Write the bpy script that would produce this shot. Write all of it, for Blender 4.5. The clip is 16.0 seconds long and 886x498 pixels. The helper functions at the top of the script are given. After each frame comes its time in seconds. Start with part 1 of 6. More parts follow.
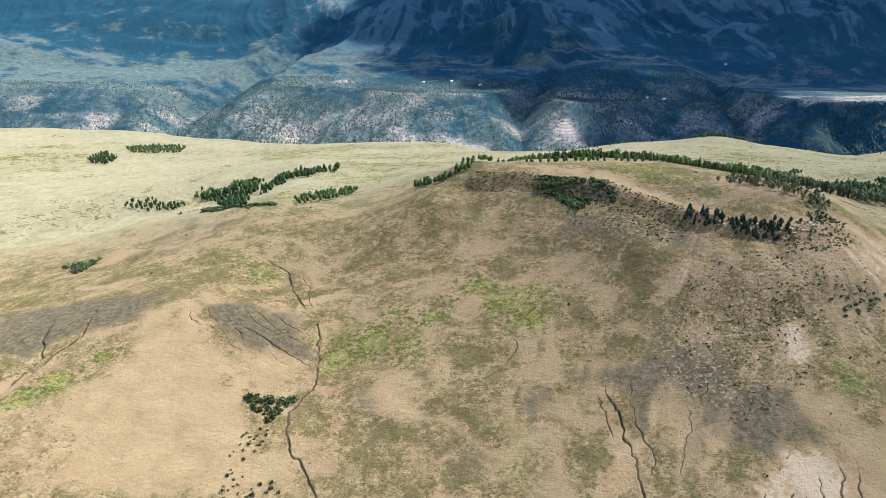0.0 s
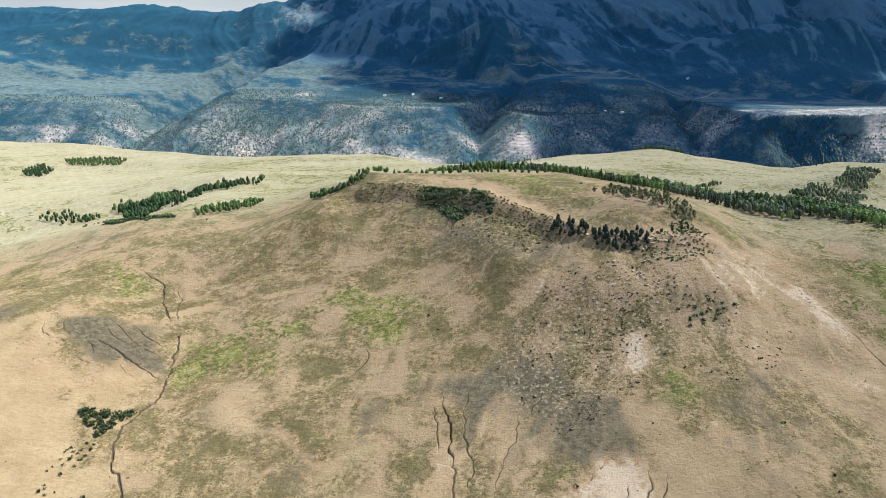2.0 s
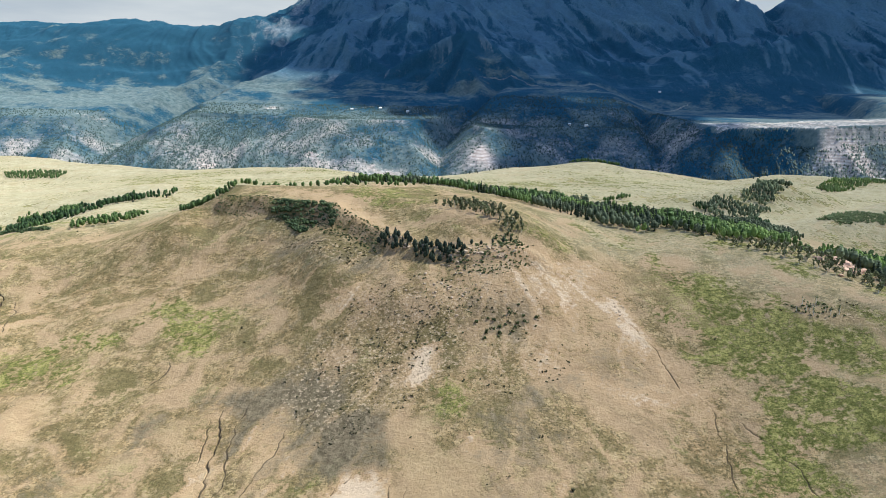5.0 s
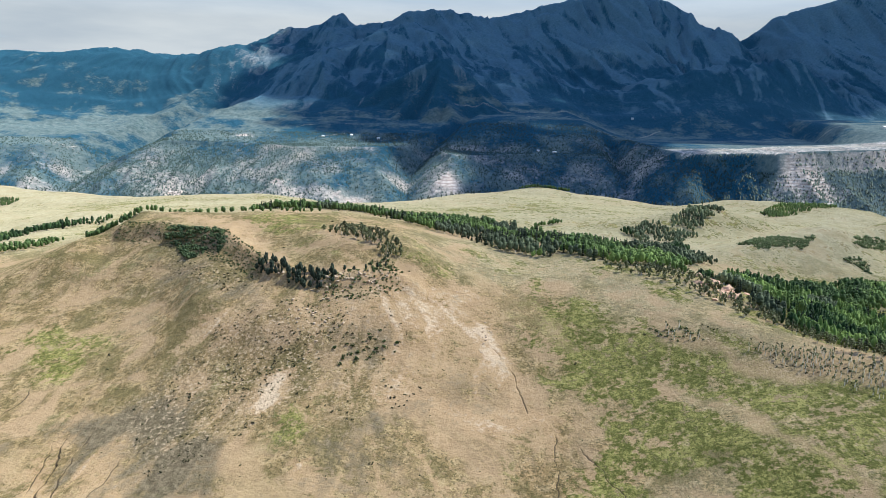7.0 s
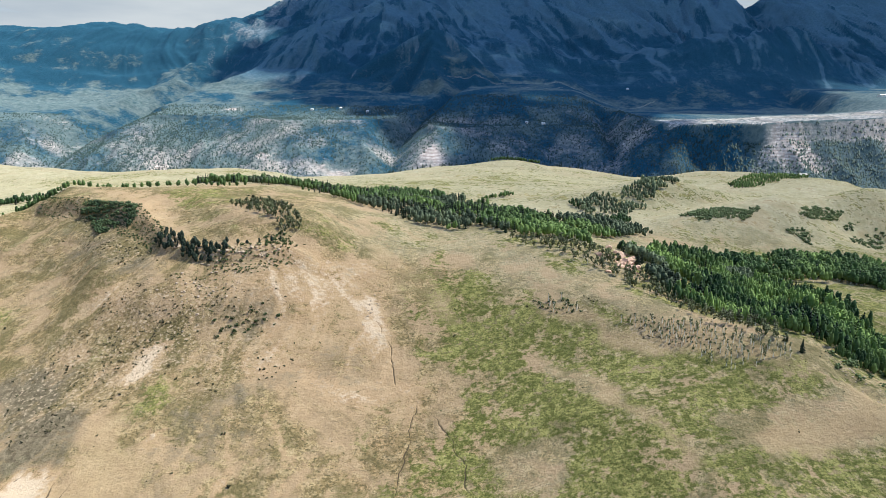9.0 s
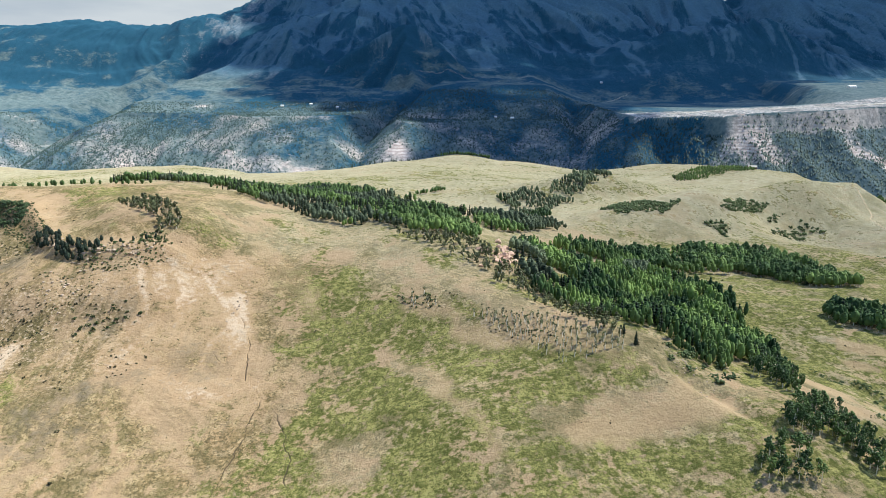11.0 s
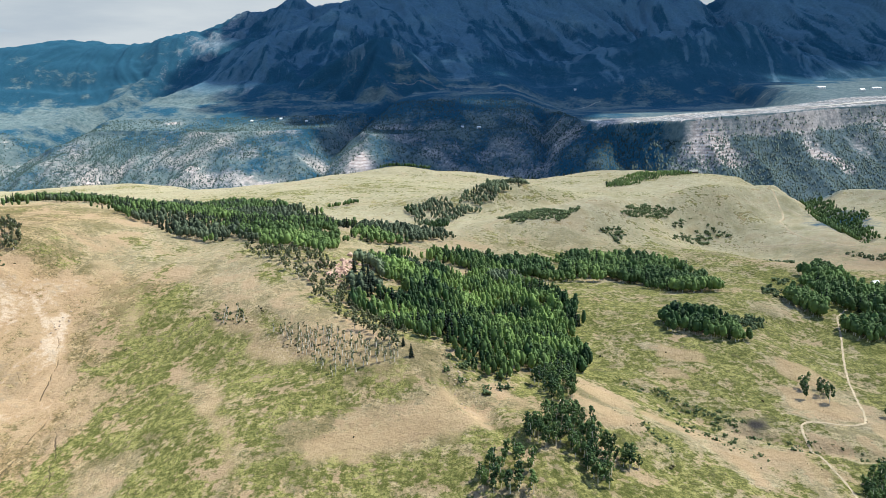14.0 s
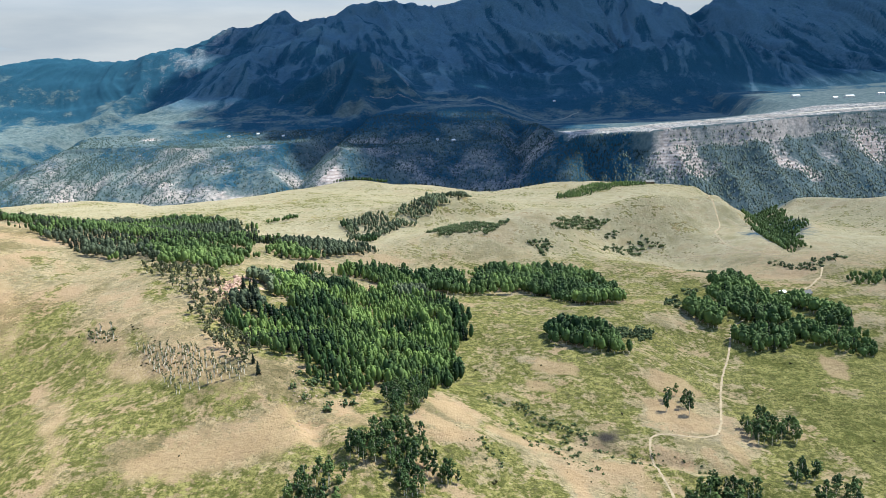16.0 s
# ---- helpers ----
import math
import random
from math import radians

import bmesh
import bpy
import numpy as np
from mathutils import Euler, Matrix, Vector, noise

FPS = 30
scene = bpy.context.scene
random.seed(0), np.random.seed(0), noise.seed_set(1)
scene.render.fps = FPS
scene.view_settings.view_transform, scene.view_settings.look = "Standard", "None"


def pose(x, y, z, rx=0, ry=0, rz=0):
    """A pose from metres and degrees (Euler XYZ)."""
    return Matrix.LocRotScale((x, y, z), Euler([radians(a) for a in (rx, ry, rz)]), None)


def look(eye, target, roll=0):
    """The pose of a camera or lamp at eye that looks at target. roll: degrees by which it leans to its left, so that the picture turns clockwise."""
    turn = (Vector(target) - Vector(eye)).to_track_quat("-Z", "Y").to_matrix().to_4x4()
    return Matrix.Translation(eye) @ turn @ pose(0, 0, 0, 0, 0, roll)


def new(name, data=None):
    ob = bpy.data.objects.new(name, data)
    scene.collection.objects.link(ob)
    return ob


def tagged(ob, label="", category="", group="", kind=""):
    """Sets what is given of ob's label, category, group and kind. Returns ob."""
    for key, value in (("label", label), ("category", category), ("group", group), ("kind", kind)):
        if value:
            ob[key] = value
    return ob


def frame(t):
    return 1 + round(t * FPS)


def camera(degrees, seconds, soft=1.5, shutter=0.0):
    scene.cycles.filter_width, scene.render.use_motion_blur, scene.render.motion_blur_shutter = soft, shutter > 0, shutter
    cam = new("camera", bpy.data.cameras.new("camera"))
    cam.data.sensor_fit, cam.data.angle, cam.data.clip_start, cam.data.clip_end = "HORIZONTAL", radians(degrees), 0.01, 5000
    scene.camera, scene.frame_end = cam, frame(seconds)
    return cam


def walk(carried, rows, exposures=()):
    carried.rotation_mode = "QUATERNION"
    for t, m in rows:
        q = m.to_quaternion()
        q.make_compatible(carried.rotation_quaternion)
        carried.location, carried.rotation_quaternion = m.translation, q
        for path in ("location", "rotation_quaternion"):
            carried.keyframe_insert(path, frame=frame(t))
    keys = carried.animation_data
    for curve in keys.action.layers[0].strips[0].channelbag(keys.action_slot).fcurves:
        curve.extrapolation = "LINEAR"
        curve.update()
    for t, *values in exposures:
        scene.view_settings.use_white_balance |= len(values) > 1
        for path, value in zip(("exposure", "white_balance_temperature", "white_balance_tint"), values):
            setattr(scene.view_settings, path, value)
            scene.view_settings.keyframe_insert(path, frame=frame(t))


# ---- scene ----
cam = camera(62.1, 16.0, soft=0.85)
METRES, EYE, TILT, LEAN, TURN = 600.0, 210.0, -15.3, -1.0, 0.0
ROWS = [
    (0.0, 0.0, 0.0, 0.0, -0.0, 0.0, 0.0),
    (0.5, 0.032, 0.001, -0.0005, -0.35, 0.34, 0.16),
    (1.0, 0.0633, 0.0009, -0.0014, -0.73, 0.63, 0.26),
    (1.5, 0.0949, 0.0026, -0.0017, -1.02, 0.83, 0.26),
    (2.0, 0.1264, 0.0017, -0.0025, -1.16, 1.03, 0.17),
    (2.5, 0.1577, 0.0027, -0.0028, -1.22, 1.12, 0.09),
    (3.0, 0.189, 0.0025, -0.0032, -1.13, 1.35, 0.08),
    (3.5, 0.2204, 0.0021, -0.0034, -1.02, 1.6, 0.14),
    (4.0, 0.2517, 0.0022, -0.0036, -0.89, 1.75, 0.23),
    (6.5, 0.4077, -0.0002, -0.0046, -1.35, 3.48, 0.19),
    (7.0, 0.4386, -0.0012, -0.0052, -1.46, 4.09, 0.38),
    (7.5, 0.47, -0.0013, -0.0052, -1.33, 4.1, 0.59),
    (8.0, 0.501, -0.004, -0.0058, -1.0, 3.63, 0.75),
    (8.5, 0.5317, -0.0046, -0.006, -0.62, 2.79, 0.76),
    (9.0, 0.5629, -0.0053, -0.0065, -0.42, 2.0, 0.65),
    (11.5, 0.7204, -0.011, -0.0084, -0.85, 1.49, 1.41),
    (12.0, 0.7514, -0.0106, -0.0087, -0.72, 1.36, 1.62),
    (12.5, 0.7825, -0.0106, -0.009, -0.57, 1.39, 1.8),
    (13.0, 0.8136, -0.0117, -0.0097, -0.41, 1.64, 2.01),
    (13.5, 0.8445, -0.0126, -0.0103, -0.29, 2.01, 2.28),
    (14.0, 0.8753, -0.0135, -0.0108, -0.22, 2.38, 2.57),
    (14.5, 0.9061, -0.0147, -0.0114, -0.21, 2.73, 2.87),
    (15.0, 0.9375, -0.0154, -0.0122, -0.17, 3.07, 3.12),
    (15.5, 0.9684, -0.0162, -0.0132, -0.16, 3.33, 3.28),
    (16.0, 0.9993, -0.0168, -0.0139, -0.12, 3.31, 3.31),
]
walk(cam, [(t, pose(0, 0, EYE, TILT, LEAN, TURN) @ pose(METRES * x, METRES * y, METRES * z, 90 + pitch, roll, yaw)) for t, x, y, z, yaw, pitch, roll in ROWS], [(0.0, 1.03, 6280, 4), (16.0, 1.03, 6280, 4)])


# ---- light ----
SUN_HEIGHT, SUN_TURN = 55.0, 65.0   # degrees above the level, and from straight ahead towards the right
world = bpy.data.worlds.new("sky")
scene.world = world
world.use_nodes = True
wn, wl = world.node_tree.nodes, world.node_tree.links
wn.clear()
sky = wn.new("ShaderNodeTexSky")
sky.sky_type, sky.sun_disc = "NISHITA", False
sky.sun_elevation, sky.sun_rotation = radians(SUN_HEIGHT), radians(SUN_TURN)
sky.altitude, sky.air_density, sky.dust_density, sky.ozone_density = 2800, 1.0, 0.6, 3.0
back = wn.new("ShaderNodeBackground")
back.inputs["Strength"].default_value = 0.15
wout = wn.new("ShaderNodeOutputWorld")
# thin streaked cloud over the blue
tc, mp = wn.new("ShaderNodeTexCoord"), wn.new("ShaderNodeMapping")
mp.inputs["Scale"].default_value = (1.6, 1.6, 9.0)
streak = wn.new("ShaderNodeTexNoise")
streak.inputs["Scale"].default_value, streak.inputs["Detail"].default_value, streak.inputs["Roughness"].default_value = 1.7, 7, 0.55
ramp = wn.new("ShaderNodeMapRange")
ramp.inputs["From Min"].default_value, ramp.inputs["From Max"].default_value = -0.25, 0.40
mix = wn.new("ShaderNodeMix")
mix.data_type = "RGBA"
veil = wn.new("ShaderNodeMix")
veil.data_type = "RGBA"
veil.inputs["A"].default_value, veil.inputs["B"].default_value = (1.6, 1.76, 2.0, 1), (2.12, 2.2, 2.34, 1)
wl.new(veil.outputs["Result"], mix.inputs["B"])
wl.new(tc.outputs["Generated"], mp.inputs["Vector"])
wl.new(mp.outputs["Vector"], streak.inputs["Vector"])
wl.new(streak.outputs["Fac"], ramp.inputs["Value"])
bands = wn.new("ShaderNodeMapRange")
bands.inputs["From Min"].default_value, bands.inputs["From Max"].default_value = 0.38, 0.6
wl.new(streak.outputs["Fac"], bands.inputs["Value"])
wl.new(bands.outputs["Result"], veil.inputs["Factor"])
low = wn.new("ShaderNodeSeparateXYZ")
wl.new(tc.outputs["Generated"], low.inputs["Vector"])
haze = wn.new("ShaderNodeMapRange")
for key, v in zip(("From Min", "From Max", "To Min", "To Max"), (0.1, 0.45, 1.0, 0.12)):
    haze.inputs[key].default_value = v
wl.new(low.outputs["Z"], haze.inputs["Value"])
share = wn.new("ShaderNodeMath")
share.operation = "MULTIPLY"
wl.new(ramp.outputs["Result"], share.inputs[0])
wl.new(haze.outputs["Result"], share.inputs[1])
wl.new(share.outputs[0], mix.inputs["Factor"])
wl.new(sky.outputs["Color"], mix.inputs["A"])
wl.new(mix.outputs["Result"], back.inputs["Color"])
wl.new(back.outputs["Background"], wout.inputs["Surface"])

sun = new("sun", bpy.data.lights.new("sun", "SUN"))
sun.data.energy, sun.data.angle, sun.data.color = 4.5, radians(0.5), (1.0, 0.95, 0.86)
SUN_WAY = Vector((math.sin(radians(SUN_TURN)) * math.cos(radians(SUN_HEIGHT)), math.cos(radians(SUN_TURN)) * math.cos(radians(SUN_HEIGHT)), math.sin(radians(SUN_HEIGHT))))
sun.matrix_world = look(SUN_WAY * 1500, (0, 0, 0))


# ---- materials ----
def nodes_of(name, rough=0.95, gloss=0.15):
    m = bpy.data.materials.new(name)
    m.use_nodes = True
    n, l = m.node_tree.nodes, m.node_tree.links
    b = n["Principled BSDF"]
    b.inputs["Roughness"].default_value = rough
    b.inputs["Specular IOR Level"].default_value = gloss
    return m, n, l, b


def noise_at(n, l, vector, scale, detail=4, rough=0.55, warp=0.0):
    t = n.new("ShaderNodeTexNoise")
    t.inputs["Scale"].default_value, t.inputs["Detail"].default_value = scale, detail
    t.inputs["Roughness"].default_value, t.inputs["Distortion"].default_value = rough, warp
    l.new(vector, t.inputs["Vector"])
    return t.outputs["Fac"]


def ranged(n, l, value, a, b, lo=0.0, hi=1.0):
    r = n.new("ShaderNodeMapRange")
    for key, v in zip(("From Min", "From Max", "To Min", "To Max"), (a, b, lo, hi)):
        r.inputs[key].default_value = v
    l.new(value, r.inputs["Value"])
    return r.outputs["Result"]


def math_of(n, l, op, a, b):
    t = n.new("ShaderNodeMath")
    t.operation = op
    for i, v in enumerate((a, b)):
        if isinstance(v, (int, float)):
            t.inputs[i].default_value = v
        else:
            l.new(v, t.inputs[i])
    return t.outputs[0]


def mixed(n, l, fac, a, b):
    t = n.new("ShaderNodeMix")
    t.data_type = "RGBA"
    if isinstance(fac, (int, float)):
        t.inputs["Factor"].default_value = fac
    else:
        l.new(fac, t.inputs["Factor"])
    for key, v in (("A", a), ("B", b)):
        if isinstance(v, tuple):
            t.inputs[key].default_value = (*v, 1)
        else:
            l.new(v, t.inputs[key])
    return t.outputs["Result"]


def plain(name, colour, rough=0.9, vary=0.3, scale=0.6, metal=0.0, island=True):
    """A matt surface whose colour varies from piece to piece and in spots."""
    m, n, l, b = nodes_of(name, rough)
    b.inputs["Metallic"].default_value = metal
    geo, tc = n.new("ShaderNodeNewGeometry"), n.new("ShaderNodeTexCoord")
    spots = noise_at(n, l, tc.outputs["Object"], scale, 4, 0.65)
    dark, light = tuple(c * (1 - vary) for c in colour), tuple(min(1, c * (1 + vary)) for c in colour)
    c = mixed(n, l, ranged(n, l, spots, 0.3, 0.7), dark, light)
    if island:
        c = mixed(n, l, math_of(n, l, "MULTIPLY", geo.outputs["Random Per Island"], 0.5), c, light)
    l.new(c, b.inputs["Base Color"])
    return m


def leafy(name, dark, light, bright):
    """Leaves that let some light through: each clump has its own tone, and each tree too."""
    m, n, l, b = nodes_of(name, 0.7, 0.25)
    geo, info, at = n.new("ShaderNodeNewGeometry"), n.new("ShaderNodeObjectInfo"), n.new("ShaderNodeAttribute")
    at.attribute_name = "tone"
    tree = math_of(n, l, "ADD", at.outputs["Fac"], math_of(n, l, "MULTIPLY", info.outputs["Random"], 0.55))
    c = mixed(n, l, geo.outputs["Random Per Island"], dark, light)
    c = mixed(n, l, ranged(n, l, tree, 0.15, 1.1), c, bright)
    l.new(c, b.inputs["Base Color"])
    lit, both = n.new("ShaderNodeBsdfTranslucent"), n.new("ShaderNodeMixShader")
    both.inputs["Fac"].default_value = 0.25
    l.new(c, lit.inputs["Color"])
    l.new(b.outputs["BSDF"], both.inputs[1])
    l.new(lit.outputs["BSDF"], both.inputs[2])
    l.new(both.outputs["Shader"], n["Material Output"].inputs["Surface"])
    return m


def turf():
    """Dry grass, green grass, bare soil, shale, woodland floor and rock, laid by the masks of the ground."""
    m, n, l, b = nodes_of("turf", 1.0, 0.05)
    b.inputs["Diffuse Roughness"].default_value = 1.0
    tc = n.new("ShaderNodeTexCoord")
    p = tc.outputs["Object"]

    def mask(key):
        a = n.new("ShaderNodeAttribute")
        a.attribute_name = key
        return a.outputs["Fac"]

    broad = noise_at(n, l, p, 0.012, 5, 0.6, 0.6)
    middle = noise_at(n, l, p, 0.06, 5, 0.65, 0.4)
    fine = noise_at(n, l, p, 0.32, 5, 0.7)
    grain = noise_at(n, l, p, 1.1, 3, 0.7)
    long = n.new("ShaderNodeMapping")
    long.inputs["Scale"].default_value = (0.16, 0.03, 0.03)
    l.new(p, long.inputs["Vector"])
    streaks = noise_at(n, l, long.outputs["Vector"], 1.0, 5, 0.65, 0.5)
    dry = mixed(n, l, ranged(n, l, broad, 0.35, 0.65), (0.37, 0.242, 0.124), (0.40, 0.305, 0.155))
    dry = mixed(n, l, ranged(n, l, middle, 0.42, 0.66, 0, 0.85), dry, (0.185, 0.146, 0.066))
    dry = mixed(n, l, ranged(n, l, fine, 0.505, 0.55, 0, 0.75), dry, (0.105, 0.08, 0.036))
    dry = mixed(n, l, ranged(n, l, fine, 0.46, 0.36, 0, 0.6), dry, (0.50, 0.375, 0.21))
    dry = mixed(n, l, ranged(n, l, streaks, 0.5, 0.62, 0, 0.7), dry, (0.19, 0.145, 0.08))
    dry = mixed(n, l, ranged(n, l, grain, 0.5, 0.64, 0, 0.3), dry, (0.12, 0.095, 0.05))
    dry = mixed(n, l, ranged(n, l, grain, 0.46, 0.34, 0, 0.4), dry, (0.55, 0.43, 0.27))
    lush = mixed(n, l, ranged(n, l, middle, 0.35, 0.65), (0.162, 0.164, 0.044), (0.33, 0.30, 0.108))
    lush = mixed(n, l, ranged(n, l, fine, 0.49, 0.55, 0, 0.8), lush, (0.09, 0.094, 0.026))
    lush = mixed(n, l, ranged(n, l, grain, 0.5, 0.64, 0, 0.5), lush, (0.07, 0.072, 0.022))
    clods = noise_at(n, l, p, 0.15, 9, 0.74, 0.5)
    dry = mixed(n, l, ranged(n, l, clods, 0.515, 0.545, 0, 0.5), dry, (0.15, 0.112, 0.05))
    dry = mixed(n, l, ranged(n, l, clods, 0.465, 0.435, 0, 0.35), dry, (0.52, 0.40, 0.24))
    lush = mixed(n, l, ranged(n, l, clods, 0.51, 0.545, 0, 0.5), lush, (0.085, 0.098, 0.026))
    lush = mixed(n, l, ranged(n, l, clods, 0.46, 0.43, 0, 0.4), lush, (0.36, 0.335, 0.125))
    # masks are broken up by the noises, so that they fray
    tuft = noise_at(n, l, p, 0.75, 2, 0.5)
    dry = mixed(n, l, ranged(n, l, tuft, 0.56, 0.6, 0, 0.75), dry, (0.10, 0.085, 0.042))
    lush = mixed(n, l, ranged(n, l, tuft, 0.55, 0.59, 0, 0.65), lush, (0.07, 0.085, 0.02))
    dry = mixed(n, l, ranged(n, l, mask("pale"), 0.0, 1.0, 0.0, 0.72), dry, mixed(n, l, ranged(n, l, middle, 0.35, 0.65), (0.36, 0.335, 0.195), (0.58, 0.52, 0.37)))
    dry = mixed(n, l, ranged(n, l, mask("brown"), 0.0, 1.0, 0.0, 0.3), dry, mixed(n, l, ranged(n, l, fine, 0.36, 0.62), (0.30, 0.215, 0.115), (0.085, 0.066, 0.032)))
    patch = noise_at(n, l, p, 0.028, 6, 0.6, 0.8)
    dry = mixed(n, l, math_of(n, l, "MULTIPLY", ranged(n, l, patch, 0.5, 0.6, 0, 0.75), ranged(n, l, mask("pale"), 0.3, 1, 1, 0.3)), dry, mixed(n, l, fine, (0.34, 0.235, 0.14), (0.47, 0.335, 0.21)))
    dry = mixed(n, l, math_of(n, l, "MULTIPLY", ranged(n, l, patch, 0.47, 0.38, 0, 0.65), ranged(n, l, mask("pale"), 0, 1, 1, 0.25)), dry, (0.125, 0.108, 0.046))
    frayed = math_of(n, l, "ADD", mask("green"), math_of(n, l, "ADD", ranged(n, l, middle, 0.3, 0.7, -0.45, 0.45), ranged(n, l, fine, 0.3, 0.7, -0.35, 0.35)))
    c = mixed(n, l, ranged(n, l, frayed, 0.38, 0.6), dry, lush)
    soil = mixed(n, l, ranged(n, l, middle, 0.35, 0.65), (0.40, 0.265, 0.15), (0.465, 0.335, 0.20))
    soil = mixed(n, l, ranged(n, l, fine, 0.52, 0.72, 0, 0.5), soil, (0.27, 0.2, 0.12))
    frayed = math_of(n, l, "ADD", mask("bare"), math_of(n, l, "ADD", ranged(n, l, middle, 0.3, 0.7, -0.5, 0.45), ranged(n, l, fine, 0.3, 0.7, -0.5, 0.5)))
    c = mixed(n, l, ranged(n, l, frayed, 0.42, 0.74, 0, 0.88), c, soil)
    c = mixed(n, l, ranged(n, l, math_of(n, l, "ADD", mask("bare"), ranged(n, l, fine, 0.3, 0.7, -0.4, 0.4)), 0.98, 1.4, 0, 0.75), c, (0.60, 0.48, 0.355))
    shale = mixed(n, l, ranged(n, l, fine, 0.35, 0.65), (0.07, 0.06, 0.04), (0.22, 0.18, 0.12))
    frayed = math_of(n, l, "ADD", mask("dark"), math_of(n, l, "ADD", ranged(n, l, middle, 0.3, 0.7, -0.35, 0.35), ranged(n, l, fine, 0.3, 0.7, -0.3, 0.3)))
    c = mixed(n, l, ranged(n, l, frayed, 0.2, 0.95, 0, 0.9), c, shale)
    loam = mixed(n, l, ranged(n, l, middle, 0.35, 0.65), (0.385, 0.272, 0.155), (0.445, 0.33, 0.19))
    loam = mixed(n, l, ranged(n, l, fine, 0.5, 0.62, 0, 0.45), loam, (0.30, 0.215, 0.13))
    loam = mixed(n, l, ranged(n, l, grain, 0.55, 0.66, 0, 0.4), loam, (0.23, 0.175, 0.10))
    frayed = math_of(n, l, "ADD", mask("soil"), math_of(n, l, "ADD", ranged(n, l, middle, 0.3, 0.7, -0.14, 0.14), ranged(n, l, fine, 0.3, 0.7, -0.22, 0.22)))
    c = mixed(n, l, ranged(n, l, frayed, 0.3, 0.62, 0, 0.82), c, loam)
    # distance haze put into the colour: far ground blended towards blue-grey
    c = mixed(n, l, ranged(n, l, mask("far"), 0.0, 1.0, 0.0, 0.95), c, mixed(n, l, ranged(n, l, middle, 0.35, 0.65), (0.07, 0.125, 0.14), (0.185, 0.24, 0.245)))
    # far slopes: woods on stony ground; scree and conifer colours carry painted blue haze
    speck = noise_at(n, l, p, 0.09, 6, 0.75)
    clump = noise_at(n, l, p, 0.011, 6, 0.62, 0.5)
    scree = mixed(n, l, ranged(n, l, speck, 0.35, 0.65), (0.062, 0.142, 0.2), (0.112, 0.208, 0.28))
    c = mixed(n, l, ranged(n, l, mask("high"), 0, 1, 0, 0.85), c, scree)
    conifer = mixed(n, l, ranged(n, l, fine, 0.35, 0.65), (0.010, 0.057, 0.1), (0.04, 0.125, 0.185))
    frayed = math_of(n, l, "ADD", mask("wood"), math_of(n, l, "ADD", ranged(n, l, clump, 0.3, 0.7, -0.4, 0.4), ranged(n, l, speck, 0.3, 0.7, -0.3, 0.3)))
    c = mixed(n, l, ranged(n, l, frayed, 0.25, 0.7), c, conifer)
    stone = mixed(n, l, ranged(n, l, speck, 0.35, 0.65), (0.35, 0.305, 0.275), (0.66, 0.59, 0.54))
    wave = n.new("ShaderNodeTexWave")
    wave.bands_direction = "Z"
    for key, v in (("Scale", 0.045), ("Distortion", 1.2), ("Detail", 3), ("Detail Scale", 0.4)):
        wave.inputs[key].default_value = v
    l.new(p, wave.inputs["Vector"])
    stone = mixed(n, l, ranged(n, l, wave.outputs["Fac"], 0.6, 0.85, 0, 0.12), stone, (0.19, 0.15, 0.13))
    stone = mixed(n, l, mask("high"), stone, scree)
    steeps = n.new("ShaderNodeMapping")
    steeps.inputs["Scale"].default_value = (0.042, 0.007, 0.012)
    l.new(p, steeps.inputs["Vector"])
    fall = noise_at(n, l, steeps.outputs["Vector"], 1.0, 7, 0.68, 0.4)
    ragged = math_of(n, l, "ADD", ranged(n, l, speck, 0.3, 0.7, -0.3, 0.3), math_of(n, l, "MULTIPLY", mask("high"), ranged(n, l, fall, 0.3, 0.7, -0.6, 0.6)))
    c = mixed(n, l, ranged(n, l, math_of(n, l, "ADD", mask("rock"), ragged), 0.25, 0.95), c, stone)
    fleck = noise_at(n, l, p, 0.55, 3, 0.6, 0.3)
    c = mixed(n, l, math_of(n, l, "MULTIPLY", ranged(n, l, fleck, 0.55, 0.62), ranged(n, l, mask("stony"), 0.0, 1.0, 0.0, 0.45)), c, (0.085, 0.066, 0.034))
    c = mixed(n, l, math_of(n, l, "MULTIPLY", ranged(n, l, fleck, 0.43, 0.37), ranged(n, l, mask("stony"), 0.0, 1.0, 0.0, 0.8)), c, (0.52, 0.40, 0.275))
    c = mixed(n, l, ranged(n, l, math_of(n, l, "ADD", mask("track"), ranged(n, l, fine, 0.3, 0.7, -0.25, 0.25)), 0.35, 0.65), c, (0.60, 0.52, 0.40))
    cliff = mixed(n, l, ranged(n, l, speck, 0.4, 0.6), (0.55, 0.445, 0.39), (0.8, 0.715, 0.66))
    cliff = mixed(n, l, ranged(n, l, wave.outputs["Fac"], 0.55, 0.8, 0, 0.5), cliff, (0.36, 0.25, 0.21))
    c = mixed(n, l, ranged(n, l, math_of(n, l, "ADD", mask("bright"), ranged(n, l, speck, 0.3, 0.7, -0.5, 0.4)), 0.4, 0.85), c, cliff)
    # gully beds: dark earth, deepened to paint in the shade of the crack
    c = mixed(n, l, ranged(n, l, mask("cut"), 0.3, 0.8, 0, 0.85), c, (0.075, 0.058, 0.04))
    c = mixed(n, l, ranged(n, l, mask("wet"), 0.3, 0.7), c, (0.05, 0.045, 0.04))
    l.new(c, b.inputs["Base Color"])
    bump = n.new("ShaderNodeBump")
    bump.inputs["Strength"].default_value, bump.inputs["Distance"].default_value = 1.0, 0.7
